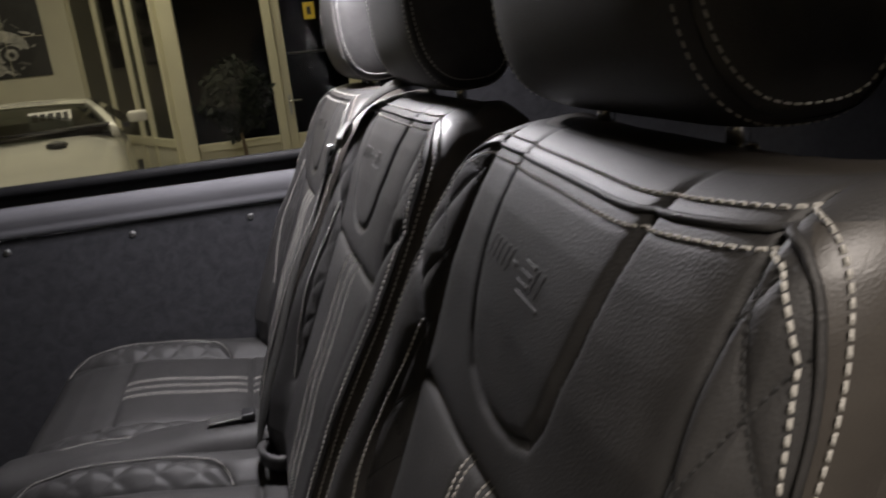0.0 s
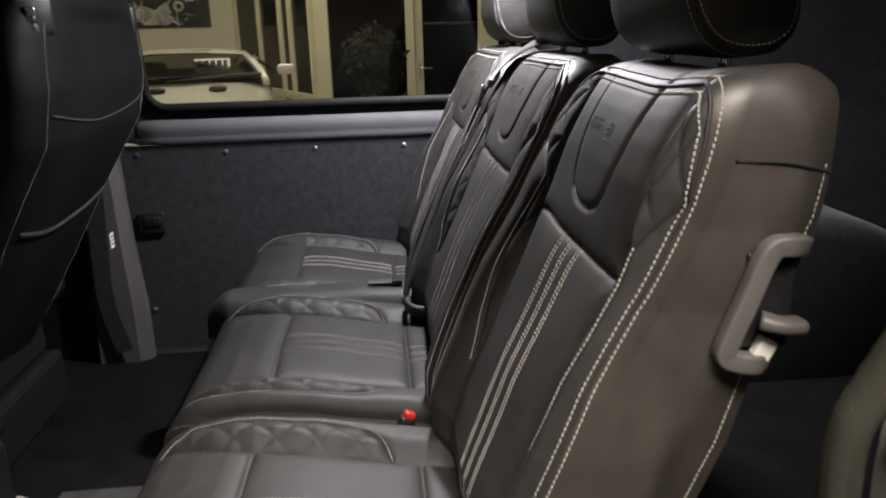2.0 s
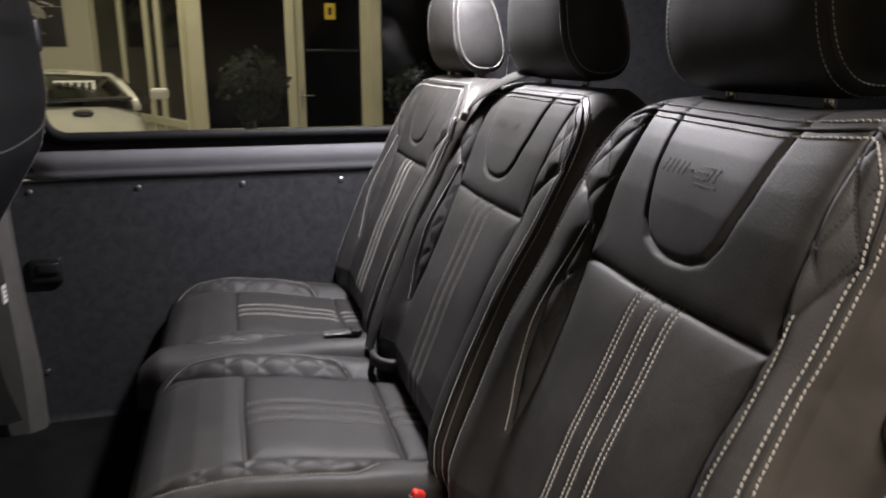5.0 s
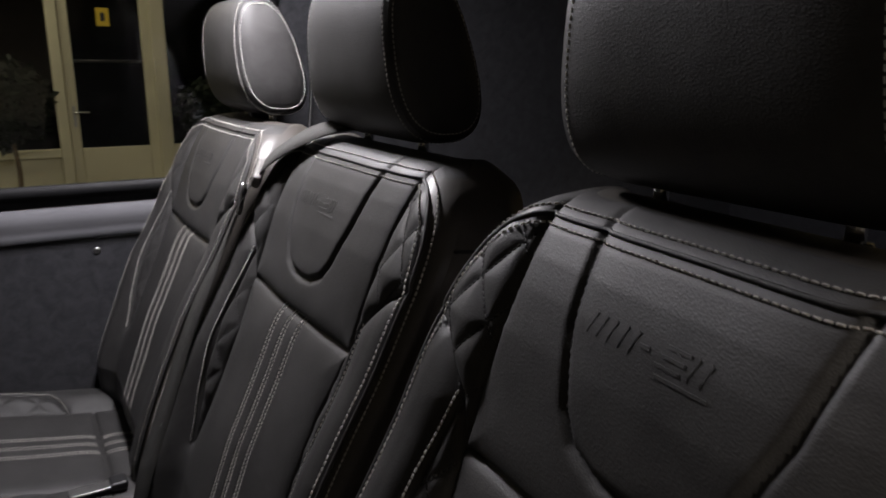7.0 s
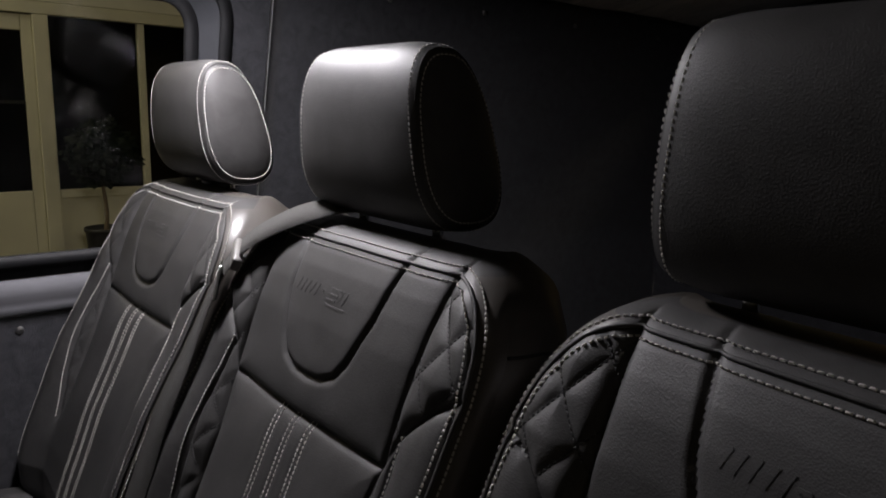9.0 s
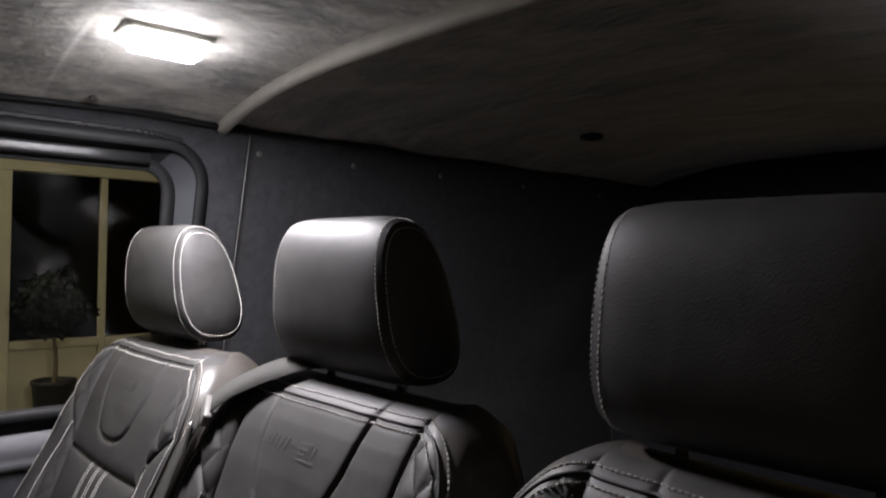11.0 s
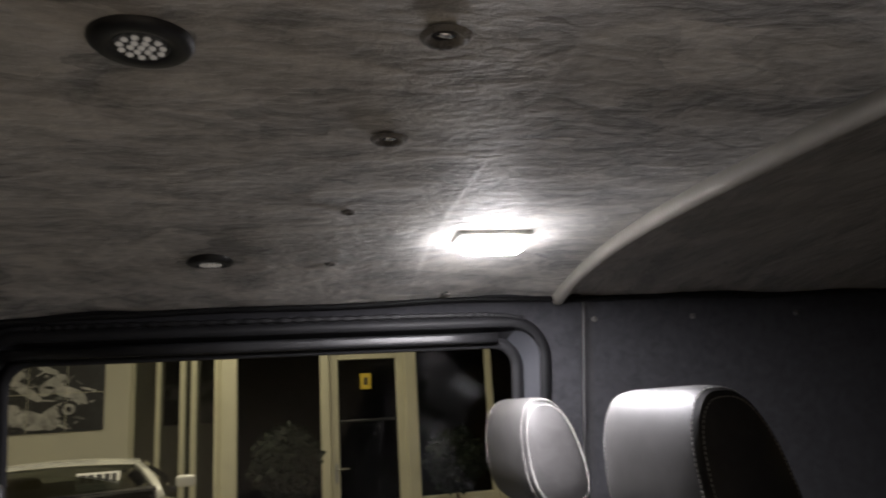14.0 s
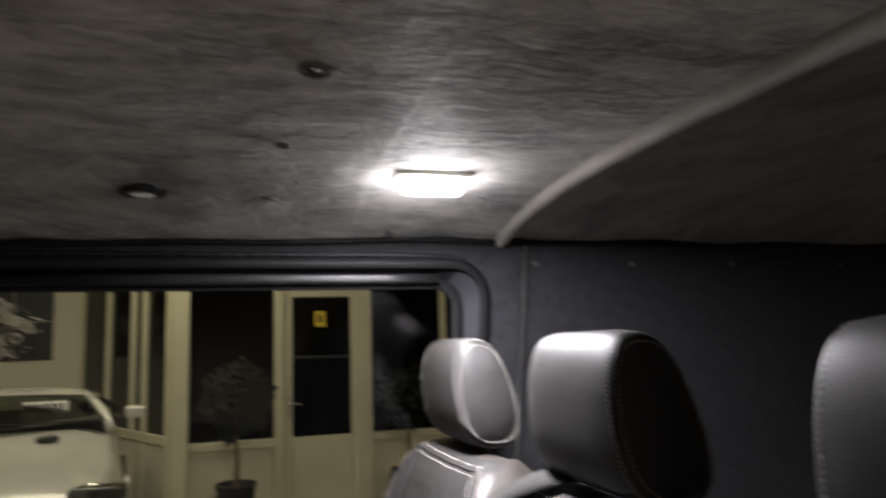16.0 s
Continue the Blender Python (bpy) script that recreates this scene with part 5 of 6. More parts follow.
def bump_stop():
    ob = thing("bump_stop", "round black rubber stop on the door jamb", "rubber stop", at=(0.122, -0.172, 1.303))
    bm = bmesh.new()
    cyl(bm, (0.004, 0, 0), 0.022, 0.019, 0.014, "y", 28)
    part("rubber_disc", bm, RUBBER, ob, "", True)


bump_stop()


def jamb_plate():
    ob = thing("latch_plate", "small painted plate with a screw on the jamb", "plate", at=(0.124, -0.182, 1.228))
    bm = bmesh.new()
    box(bm, -0.017, 0.017, -0.003, 0.003, -0.017, 0.017, 0.003, 2)
    part("plate", bm, BODY, ob)
    bm = bmesh.new()
    cyl(bm, (0.0, -0.0035, 0), 0.0075, 0.0065, 0.003, "y", 18)
    part("screw_head", bm, PLASTIC_BLACK, ob)


jamb_plate()

# ---- cab: front seats, pillars, floor fittings ----
SEAT_BACK = [(0.90, -1.01), (1.07, -0.920), (1.22, -0.842), (1.393, -0.735), (1.48, -0.714), (1.578, -0.708), (1.70, -0.700), (1.77, -0.708)]
SEAT_HALF = [(0.90, 0.20), (1.00, 0.235), (1.15, 0.275), (1.30, 0.300), (1.45, 0.310), (1.52, 0.305), (1.58, 0.288), (1.63, 0.250), (1.70, 0.200), (1.74, 0.168), (1.765, 0.110), (1.772, 0.05)]


def front_seat(y):
    ob = thing("front_seat", "black leather front seat seen from behind, pale stitching", "car seat", "front seats", at=(0, y, 0))
    zs = np.concatenate([np.linspace(0.90, 1.70, 70), np.linspace(1.705, 1.772, 16)])
    k = 72

    def at(z, th):
        c, s = math.cos(th), math.sin(th)
        hw, xb = table(z, SEAT_HALF), table(z, SEAT_BACK)
        dep = 0.055 + 0.012 * math.sin((z - 0.9) * 4)
        if z > 1.70:
            dep *= 0.5 + 0.5 * math.sqrt(max(0, 1 - ((z - 1.70) / 0.073) ** 2))
        px = math.copysign(abs(c) ** 0.75, c) * dep
        py = math.copysign(abs(s) ** 0.75, s) * hw
        # hollow middle of the back, fuller bolsters
        if c > 0:
            px -= 0.016 * math.exp(-(py / (hw * 0.45)) ** 2) * (1 if z < 1.6 else 0.3)
        return Vector((xb - 0.055 + px, py, z))
    rows = [[at(float(z), 2 * math.pi * j / k) for j in range(k)] for z in zs]
    n = len(zs)
    for name, test in (("back_cover", lambda j: abs(math.sin(2 * math.pi * (j + 0.5) / k)) < 0.72 and math.cos(2 * math.pi * (j + 0.5) / k) > 0), ("side_cover", lambda j: abs(math.sin(2 * math.pi * (j + 0.5) / k)) >= 0.72 or math.cos(2 * math.pi * (j + 0.5) / k) <= 0)):
        verts = [p for r in rows for p in r]
        faces = [(i * k + j, i * k + (j + 1) % k, (i + 1) * k + (j + 1) % k, (i + 1) * k + j) for i in range(n - 1) for j in range(k) if test(j)]
        if name == "back_cover":
            verts = [Vector((p.x - 0.003, p.y, p.z)) if abs(p.y) > 1e9 else p for p in verts]
        mesh_object(name, verts, faces, LEATHER_BACK, ob)
    lines = []
    for s in (1, -1):
        line = []
        for z in np.linspace(0.95, 1.60, 60):
            th = s * math.asin(0.74)
            p = at(float(z), th)
            line.append((p + Vector((0.001, 0, 0)), Vector((0.8, 0.5 * s, 0.1)).normalized()))
        lines.append(line)
    stitches("stitching", lines, THREAD, ob, 0.0060, 0.0042, 0.0012, 0.0010)
    # pocket slit and yoke seam in the back
    for z0, w, sag in ((1.20, 0.20, 0.035), (1.41, 0.235, 0.03)):
        pts = []
        for t in np.linspace(-1, 1, 41):
            a = t * w
            z = z0 + sag * abs(t) ** 1.6
            hw = table(z, SEAT_HALF)
            s = max(-0.999, min(0.999, math.copysign((abs(a) / hw) ** (1 / 0.75), a)))
            p = at(z, math.asin(s))
            pts.append(p + Vector((0.001, 0, 0)))
        sweep("pocket_hem" if z0 < 1.3 else "yoke_seam", pts, ring(0.005 if z0 < 1.3 else 0.0022, 8), LEATHER, ob, up=(1, 0, 0))
    # slots beside the head, with bright inner edge
    for s in (1, -1):
        hole = part("belt_slot", (lambda bm: (box(bm, -0.03, 0.014, -0.034, 0.034, -0.033, 0.033, 0.012, 3), bm)[1])(bmesh.new()), PLASTIC_BLACK, ob, "black belt slot frame", True)
        hole.location = (table(1.60, SEAT_BACK) - 0.030, s * 0.228, 1.596)
        hole.rotation_euler = (0, 0, radians(38 * s))
        gl = part("slot_trim", (lambda bm: (box(bm, -0.004, 0.010, -0.008, 0.008, -0.024, 0.018, 0.004, 2), bm)[1])(bmesh.new()), CHROME, ob, "bright slot trim", True)
        gl.location = (table(1.60, SEAT_BACK) - 0.024, s * 0.246, 1.592)
        gl.rotation_euler = (0, 0, radians(38 * s))
    boxed("seat_frame", -1.42, -1.02, -0.21, 0.21, 0.84, 0.95, PLASTIC_BLACK, ob, "black seat frame", 0.02)
    bm = bmesh.new()
    box(bm, -1.50, -1.04, -0.24, 0.24, 0.94, 1.06, 0.05, 4)
    part("cushion", bm, LEATHER_BACK, ob, "", True)
    for s in (1, -1):
        bm = bmesh.new()
        cyl(bm, (-1.03, s * 0.245, 0.99), 0.05, 0.045, 0.03, "y", 24)
        part("recliner_cover", bm, PLASTIC_BLACK, ob, "", True)
    boxed("seat_box", -1.48, -1.00, -0.23, 0.23, FLOOR_Z, 0.838, PLASTIC_BLACK, ob, "black carpeted seat box", 0.015)
    return ob


fs = front_seat(0.935)
copy_thing(fs, pose(0.01, 0.20, 0))


def paper_tag():
    ob = thing("paper_tag", "small white printed tag on the seat's edge", "tag", at=(-0.837, 1.150, 1.106))
    bm = bmesh.new()
    box(bm, -0.001, 0.001, -0.011, 0.011, -0.018, 0.018)
    part("tag_card", bm, TAG, ob)
    for i, w in enumerate((0.007, 0.005, 0.006)):
        bm = bmesh.new()
        box(bm, 0.0012, 0.0018, -w, w, 0.008 - i * 0.009, 0.011 - i * 0.009)
        part("print_bar", bm, PRINT, ob)


paper_tag()

# far door pillar trim and belt
verts, faces = [], []
pil = [(0.70, -0.935, 0.075), (0.85, -0.930, 0.072), (1.0, -0.928, 0.060), (1.15, -0.925, 0.052), (1.30, -0.925, 0.050), (1.45, -0.928, 0.050), (1.70, -0.95, 0.052), (1.89, -0.965, 0.055)]
for z, x, w in pil:
    y = far_y(z) - 0.045
    verts += [(x - w, y + 0.05, z), (x - w * 0.8, y, z), (x + w * 0.6, y, z), (x + w, y + 0.02, z), (x + w, y + 0.05, z)]
faces = [(i * 5 + c, i * 5 + c + 1, (i + 1) * 5 + c + 1, (i + 1) * 5 + c) for i in range(len(pil) - 1) for c in range(4)]
tagged(mesh_object("trim_pillar", verts, faces, PLASTIC, smooth=False), "grey plastic door pillar trim", "trim", kind="structure")
tagged(boxed("trim_pillar_top", -1.06, -0.885, 1.19, 1.285, 1.60, 1.935, PLASTIC_PALE, None, "", 0.03), "pale grey upper pillar trim", "trim", kind="structure")
pb, pth = belt("seat_belt", "black seat belt running down the door pillar", [(-0.93, 1.285, 1.50), (-0.935, 1.34, 1.20), (-0.95, 1.342, 0.90), (-0.92, 1.335, 0.74)])
sweep("webbing", pth, [(-0.022, -0.001), (0.022, -0.001), (0.022, 0.001), (-0.022, 0.001)], WEBBING, pb, up=(0, 1, 0), smooth=False)

tagged(boxed("ceiling_front", -2.05, -0.943, NEAR_Y, 1.27, 1.925, 1.955, PLASTIC_PALE, None, "", 0.01), "pale moulded front headliner", "ceiling", kind="structure")
tagged(boxed("wall_front", -2.09, -2.05, NEAR_Y - 0.05, FAR_Y + 0.03, 0.60, 1.99, PLASTIC_BLACK, None, "", 0.0), "black front bulkhead closing the cab", "wall", kind="structure")
tagged(boxed("wall_far_door", -2.05, -0.985, FAR_Y, FAR_Y + 0.04, 0.60, 1.36, PLASTIC_BLACK, None, "", 0.0), "black lower trim of the far front door", "wall", kind="structure")


# unseen block, added to close the underside and keep ground light from leaking in
tagged(boxed("underbody", -2.05, REAR_X, NEAR_Y, FAR_Y, 0.252, FLOOR_Z - 0.052, BODY, None, "", 0.02), "painted vehicle underbody standing on the hall floor", "underbody", kind="structure")


def floor_tray():
    ob = thing("floor_tread", "grey ribbed rubber floor tread plate", "floor mat", at=(-0.72, 0.45, FLOOR_Z))
    boxed("tread_sheet", -0.14, 0.12, -0.5, 0.30, 0.0, 0.006, TREAD, ob, "", 0.002)
    for i in range(11):
        for j in range(4):
            bm = bmesh.new()
            box(bm, -0.10 + j * 0.055 - 0.016, -0.10 + j * 0.055 + 0.016, -0.46 + i * 0.066 - 0.004, -0.46 + i * 0.066 + 0.004, 0.005, 0.009, 0.001, 1, Matrix.Rotation(radians(40 if (i + j) % 2 else -40), 4, "Z"))
            part("tread_rib", bm, TREAD, ob)


floor_tray()


def mat_corner(x, y, s):
    ob = thing("floor_mat", "dark floor mat with a pale bound edge", "floor mat", "floor mats", at=(x, y, FLOOR_Z + 0.014))
    out = [Vector((u, v, 0)) for u, v in rr_outline(-0.22, 0.10, -0.16 * s, 0.16 * s, 0.06)]
    bm = bmesh.new()
    top = [bm.verts.new((p.x, p.y, 0.006)) for p in out]
    low = [bm.verts.new((p.x, p.y, -0.004)) for p in out]
    bm.faces.new(top)
    for i in range(len(out)):
        j = (i + 1) % len(out)
        bm.faces.new((top[i], low[i], low[j], top[j]))
    part("mat_sheet", bm, CARPET, ob)
    sweep("mat_binding", [p + Vector((0, 0, 0.004)) for p in out], ring(0.005, 6), PLASTIC_PALE, ob, "pale bound edge", closed=True)


mat_corner(-0.98, 0.56, 1.0)
boxed_box = thing("storage_box", "black storage box between the front seats", "box", at=(-0.98, 0.57, FLOOR_Z))
boxed("box_body", -0.10, 0.10, -0.075, 0.075, 0.0, 0.20, PLASTIC_BLACK, boxed_box, "", 0.015)
boxed("box_lid", -0.105, 0.105, -0.08, 0.08, 0.202, 0.235, LEATHER_BACK, boxed_box, "padded black lid", 0.014)

# ---- the hall outside ----
GROUND, FY, PY = 0.25, 7.0, 9.5
tagged(boxed("ground", -9, 9, -10, 14, GROUND - 0.1, GROUND, FLOOR_TILE, None, "", 0.0), "smooth hall floor under the vehicles", "floor", kind="structure")
tagged(boxed("hall_ceiling", -9, 9, -10, 14, 3.8, 3.9, WALL, None, "", 0.0), "pale hall ceiling", "ceiling", kind="structure")
tagged(boxed("hall_wall_poster", -6.4, -1.96, PY, PY + 0.15, GROUND, 3.8, WALL, None, "", 0.0), "cream painted hall wall with a poster", "wall", kind="structure")
tagged(boxed("hall_wall_west", -6.5, -6.35, -10, PY + 0.15, GROUND, 3.8, WALL, None, "", 0.0), "cream painted hall wall", "wall", kind="structure")
tagged(boxed("hall_wall_south", -6.5, 6.5, -9.2, -9.05, GROUND, 3.8, WALL, None, "", 0.0), "cream painted hall wall", "wall", kind="structure")
tagged(boxed("hall_wall_east", 6.35, 6.5, -10, 9.0, GROUND, 3.8, WALL, None, "", 0.0), "cream painted hall wall", "wall", kind="structure")

# glazed front: posts, rails, lower panels, one door
facade = thing("hall_wall_glazed", "cream framed glazed wall with a door and dark panes", "wall", kind="structure", at=(0, FY, GROUND))
G = GROUND


def fbox(name, x0, x1, z0, z1, d0=0.0, d1=0.09, mat=FRAME, parent=facade, label="", bevel=0.006):
    return boxed(name, x0, x1, d0, d1, z0 - G, z1 - G, mat, parent, label, bevel)


fbox("post", -0.770, -0.635, G, 3.0, -0.05, 0.10)
fbox("post", 0.130, 0.215, G, 2.34, -0.02, 0.10)
fbox("post", 0.950, 1.068, G, 2.34, -0.02, 0.10)
fbox("post", 1.79, 1.85, G, 2.34, 0.0, 0.09)
fbox("post", 2.56, 2.66, G, 2.34, 0.0, 0.09)
fbox("post", 3.76, 3.91, G, 2.34, 0.0, 0.09)
fbox("head_rail", -0.633, 6.3, 2.342, 2.44, -0.02, 0.10)
fbox("upper_panel", -0.633, 6.3, 2.445, 3.8, 0.0, 0.10, WALL, facade, "cream painted panel above the glazing")
for x0, x1 in ((-0.633, 0.128), (1.070, 1.788), (1.852, 2.558), (2.662, 3.758), (3.912, 6.3)):
    fbox("lower_panel", x0, x1, G, 0.80, 0.03, 0.08)
    fbox("sill_rail", x0, x1, 0.802, 0.875, -0.01, 0.09)
    p = fbox("pane", x0, x1, 0.877, 2.340, 0.045, 0.051, DOOR_GLASS, facade, "dark glass pane", 0.0)
# added box closing the space behind the panes, its darkness painted in near-black
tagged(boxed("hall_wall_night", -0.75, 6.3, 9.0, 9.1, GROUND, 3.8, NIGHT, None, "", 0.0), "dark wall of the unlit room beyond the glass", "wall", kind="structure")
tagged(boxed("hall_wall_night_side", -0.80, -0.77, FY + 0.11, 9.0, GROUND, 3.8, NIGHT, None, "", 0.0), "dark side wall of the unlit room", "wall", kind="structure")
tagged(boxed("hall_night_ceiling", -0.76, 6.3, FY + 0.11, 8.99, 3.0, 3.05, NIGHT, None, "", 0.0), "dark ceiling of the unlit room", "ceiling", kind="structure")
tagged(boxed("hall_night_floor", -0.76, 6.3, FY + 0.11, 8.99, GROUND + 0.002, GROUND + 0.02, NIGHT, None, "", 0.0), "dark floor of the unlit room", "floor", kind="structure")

door = thing("door_1", "cream framed glazed door, closed, with a lever handle", "door", kind="structure", at=(0.217, FY, GROUND))
DX = 0.217
for nm, x0, x1, z0, z1 in (("stile", 0.219, 0.300, G + 0.01, 2.33), ("stile", 0.866, 0.948, G + 0.01, 2.33), ("rail", 0.302, 0.864, 2.202, 2.33), ("rail", 0.302, 0.864, G + 0.01, 0.873)):
    boxed(nm, x0 - DX, x1 - DX, 0.01, 0.07, z0 - G, z1 - G, FRAME, door, "", 0.006)
boxed("pane", 0.302 - DX, 0.864 - DX, 0.035, 0.041, 0.875 - G, 2.200 - G, DOOR_GLASS, door, "dark glass pane", 0.0)
bm = bmesh.new()
box(bm, 0.038, 0.062, -0.002, 0.010, 1.06 - G, 1.24 - G, 0.004)
part("handle_plate", bm, STEEL, door)
sweep("door_handle", smooth_path([(0.05, 0.005, 1.190 - G), (0.05, -0.035, 1.190 - G), (0.060, -0.046, 1.190 - G), (0.10, -0.048, 1.190 - G), (0.165, -0.046, 1.187 - G)], 20), ring(0.009, 8), CHROME, door, "bright lever handle")


def sticker():
    ob = thing("window_sticker", "small yellow sticker with a dark mark on the door", "sticker", at=(0.57, FY + 0.032, 1.99))
    bm = bmesh.new()
    box(bm, -0.052, 0.052, -0.002, 0.002, -0.075, 0.075)
    part("sticker_sheet", bm, YELLOW, ob)
    bm = bmesh.new()
    box(bm, -0.018, 0.018, -0.004, -0.0025, -0.035, 0.035)
    part("sticker_mark", bm, PRINT, ob)


sticker()


def bar_far(x, z, w):
    ob = thing("door_bar", "dull push bar across the glazed door", "bar", at=(x, FY + 0.02, z))
    bm = bmesh.new()
    cyl(bm, (0, 0, 0), 0.012, 0.012, w, "x", 12)
    part("bar", bm, PLASTIC_BLACK, ob, "", True)


bar_far(0.583, 1.62, 0.560)

# slanting glazed partition towards the poster wall
slant = thing("hall_wall_partition", "slanting glazed partition with slim cream posts", "wall", kind="structure", at=(-0.78, FY, GROUND))
A0, A1 = Vector((-0.78, FY - 0.02, 0)), Vector((-1.96, PY + 0.02, 0))
D = A1 - A0
ang = math.atan2(D.y, D.x)
L = D.length


def sbox(name, u0, u1, z0, z1, t, mat, label=""):
    bm = bmesh.new()
    box(bm, u0, u1, -t / 2, t / 2, z0, z1, 0.004 if mat is FRAME or mat is WALL else 0.0)
    bmesh.ops.transform(bm, matrix=Matrix.Translation((0, -0.02, 0)) @ Matrix.Rotation(ang, 4, "Z"), verts=bm.verts)
    return part(name, bm, mat, slant, label)


for u in (0.0, 0.62, 0.95, 1.75, L - 0.06):
    sbox("post", u, u + 0.055, 0.0, 3.5, 0.09, FRAME)
sbox("sill_rail", 0.057, L - 0.062, 0.62, 0.70, 0.085, FRAME)
sbox("lower_panel", 0.057, L - 0.062, 0.0, 0.618, 0.05, WALL)
sbox("head_rail", 0.057, L - 0.062, 2.45, 2.55, 0.085, FRAME)
sbox("upper_panel", 0.057, L - 0.062, 2.552, 3.5, 0.05, WALL)
sbox("pane", 0.057, L - 0.062, 0.702, 2.448, 0.006, DOOR_GLASS, "glass pane")
sbox("backing", 0.0, L, 0.0, 3.5, 0.02, WALL).location.x += 0.12


def poster():
    ob = thing("wall_poster", "framed black and white poster of machinery, in panels", "poster", at=(-2.91, PY - 0.02, 2.12))
    W, H = 0.62, 0.45
    boxed("poster_board", -W, W, -0.005, 0.018, -H, H, POSTER_DARK, ob, "", 0.003)
    rnd = random.Random(5)
    shapes = [(-0.50, -0.25, 0.20, 0.12, -15), (-0.15, -0.30, 0.28, 0.09, 12), (0.10, -0.22, 0.30, 0.06, -28), (0.20, 0.02, 0.22, 0.05, 20), (0.05, 0.10, 0.16, 0.07, -35), (-0.25, 0.05, 0.20, 0.05, 35), (-0.40, 0.22, 0.14, 0.06, -10), (0.0, 0.28, 0.12, 0.03, 25), (0.36, -0.05, 0.10, 0.04, 50)]
    for i, (x, z, w, h, r) in enumerate(shapes):
        bm = bmesh.new()
        k = 18
        vs = [bm.verts.new((w * math.cos(2 * math.pi * j / k) * (1 + 0.25 * rnd.random()), 0, h * math.sin(2 * math.pi * j / k) * (1 + 0.4 * rnd.random()))) for j in range(k)]
        bm.faces.new(vs)
        bmesh.ops.transform(bm, matrix=Matrix.Translation((x, -0.0065 - 0.0012 * i, z)) @ Matrix.Rotation(radians(r), 4, "Y"), verts=bm.verts)
        for v in bm.verts:
            v.co.x, v.co.z = max(-W + 0.01, min(W - 0.01, v.co.x)), max(-H + 0.01, min(H - 0.01, v.co.z))
        part("poster_shape", bm, POSTER_PALE, ob)
    for i in range(46):
        bm = bmesh.new()
        w, h = rnd.uniform(0.02, 0.10), rnd.uniform(0.006, 0.022)
        x, z, r = rnd.uniform(-W + 0.1, W - 0.1), rnd.uniform(-H + 0.05, H - 0.05), rnd.uniform(-60, 60)
        vs = [bm.verts.new((w * math.cos(2 * math.pi * j / 10), 0, h * math.sin(2 * math.pi * j / 10))) for j in range(10)]
        bm.faces.new(vs)
        bmesh.ops.transform(bm, matrix=Matrix.Translation((x, -0.0175 - 0.00004 * i, z)) @ Matrix.Rotation(radians(r), 4, "Y"), verts=bm.verts)
        part("poster_shape", bm, (POSTER_MID, POSTER_DARK, POSTER_MID, POSTER_PALE)[i % 4], ob)
    for rr, mt, d in ((0.105, POSTER_DARK, 0.020), (0.065, POSTER_PALE, 0.0215), (0.03, POSTER_DARK, 0.023)):
        bm = bmesh.new()
        vs = [bm.verts.new((0.24 + rr * 1.1 * math.cos(2 * math.pi * j / 24), -d, -0.19 + rr * math.sin(2 * math.pi * j / 24))) for j in range(24)]
        bm.faces.new(vs)
        part("poster_disc", bm, mt, ob)
    for x in (-0.21, 0.21):
        boxed("panel_gap", x - 0.003, x + 0.003, -0.026, -0.024, -H, H, WALL, ob, "", 0.0)
    boxed("panel_gap", -W, W, -0.0285, -0.0265, -0.003, 0.003, WALL, ob, "", 0.0)


poster()


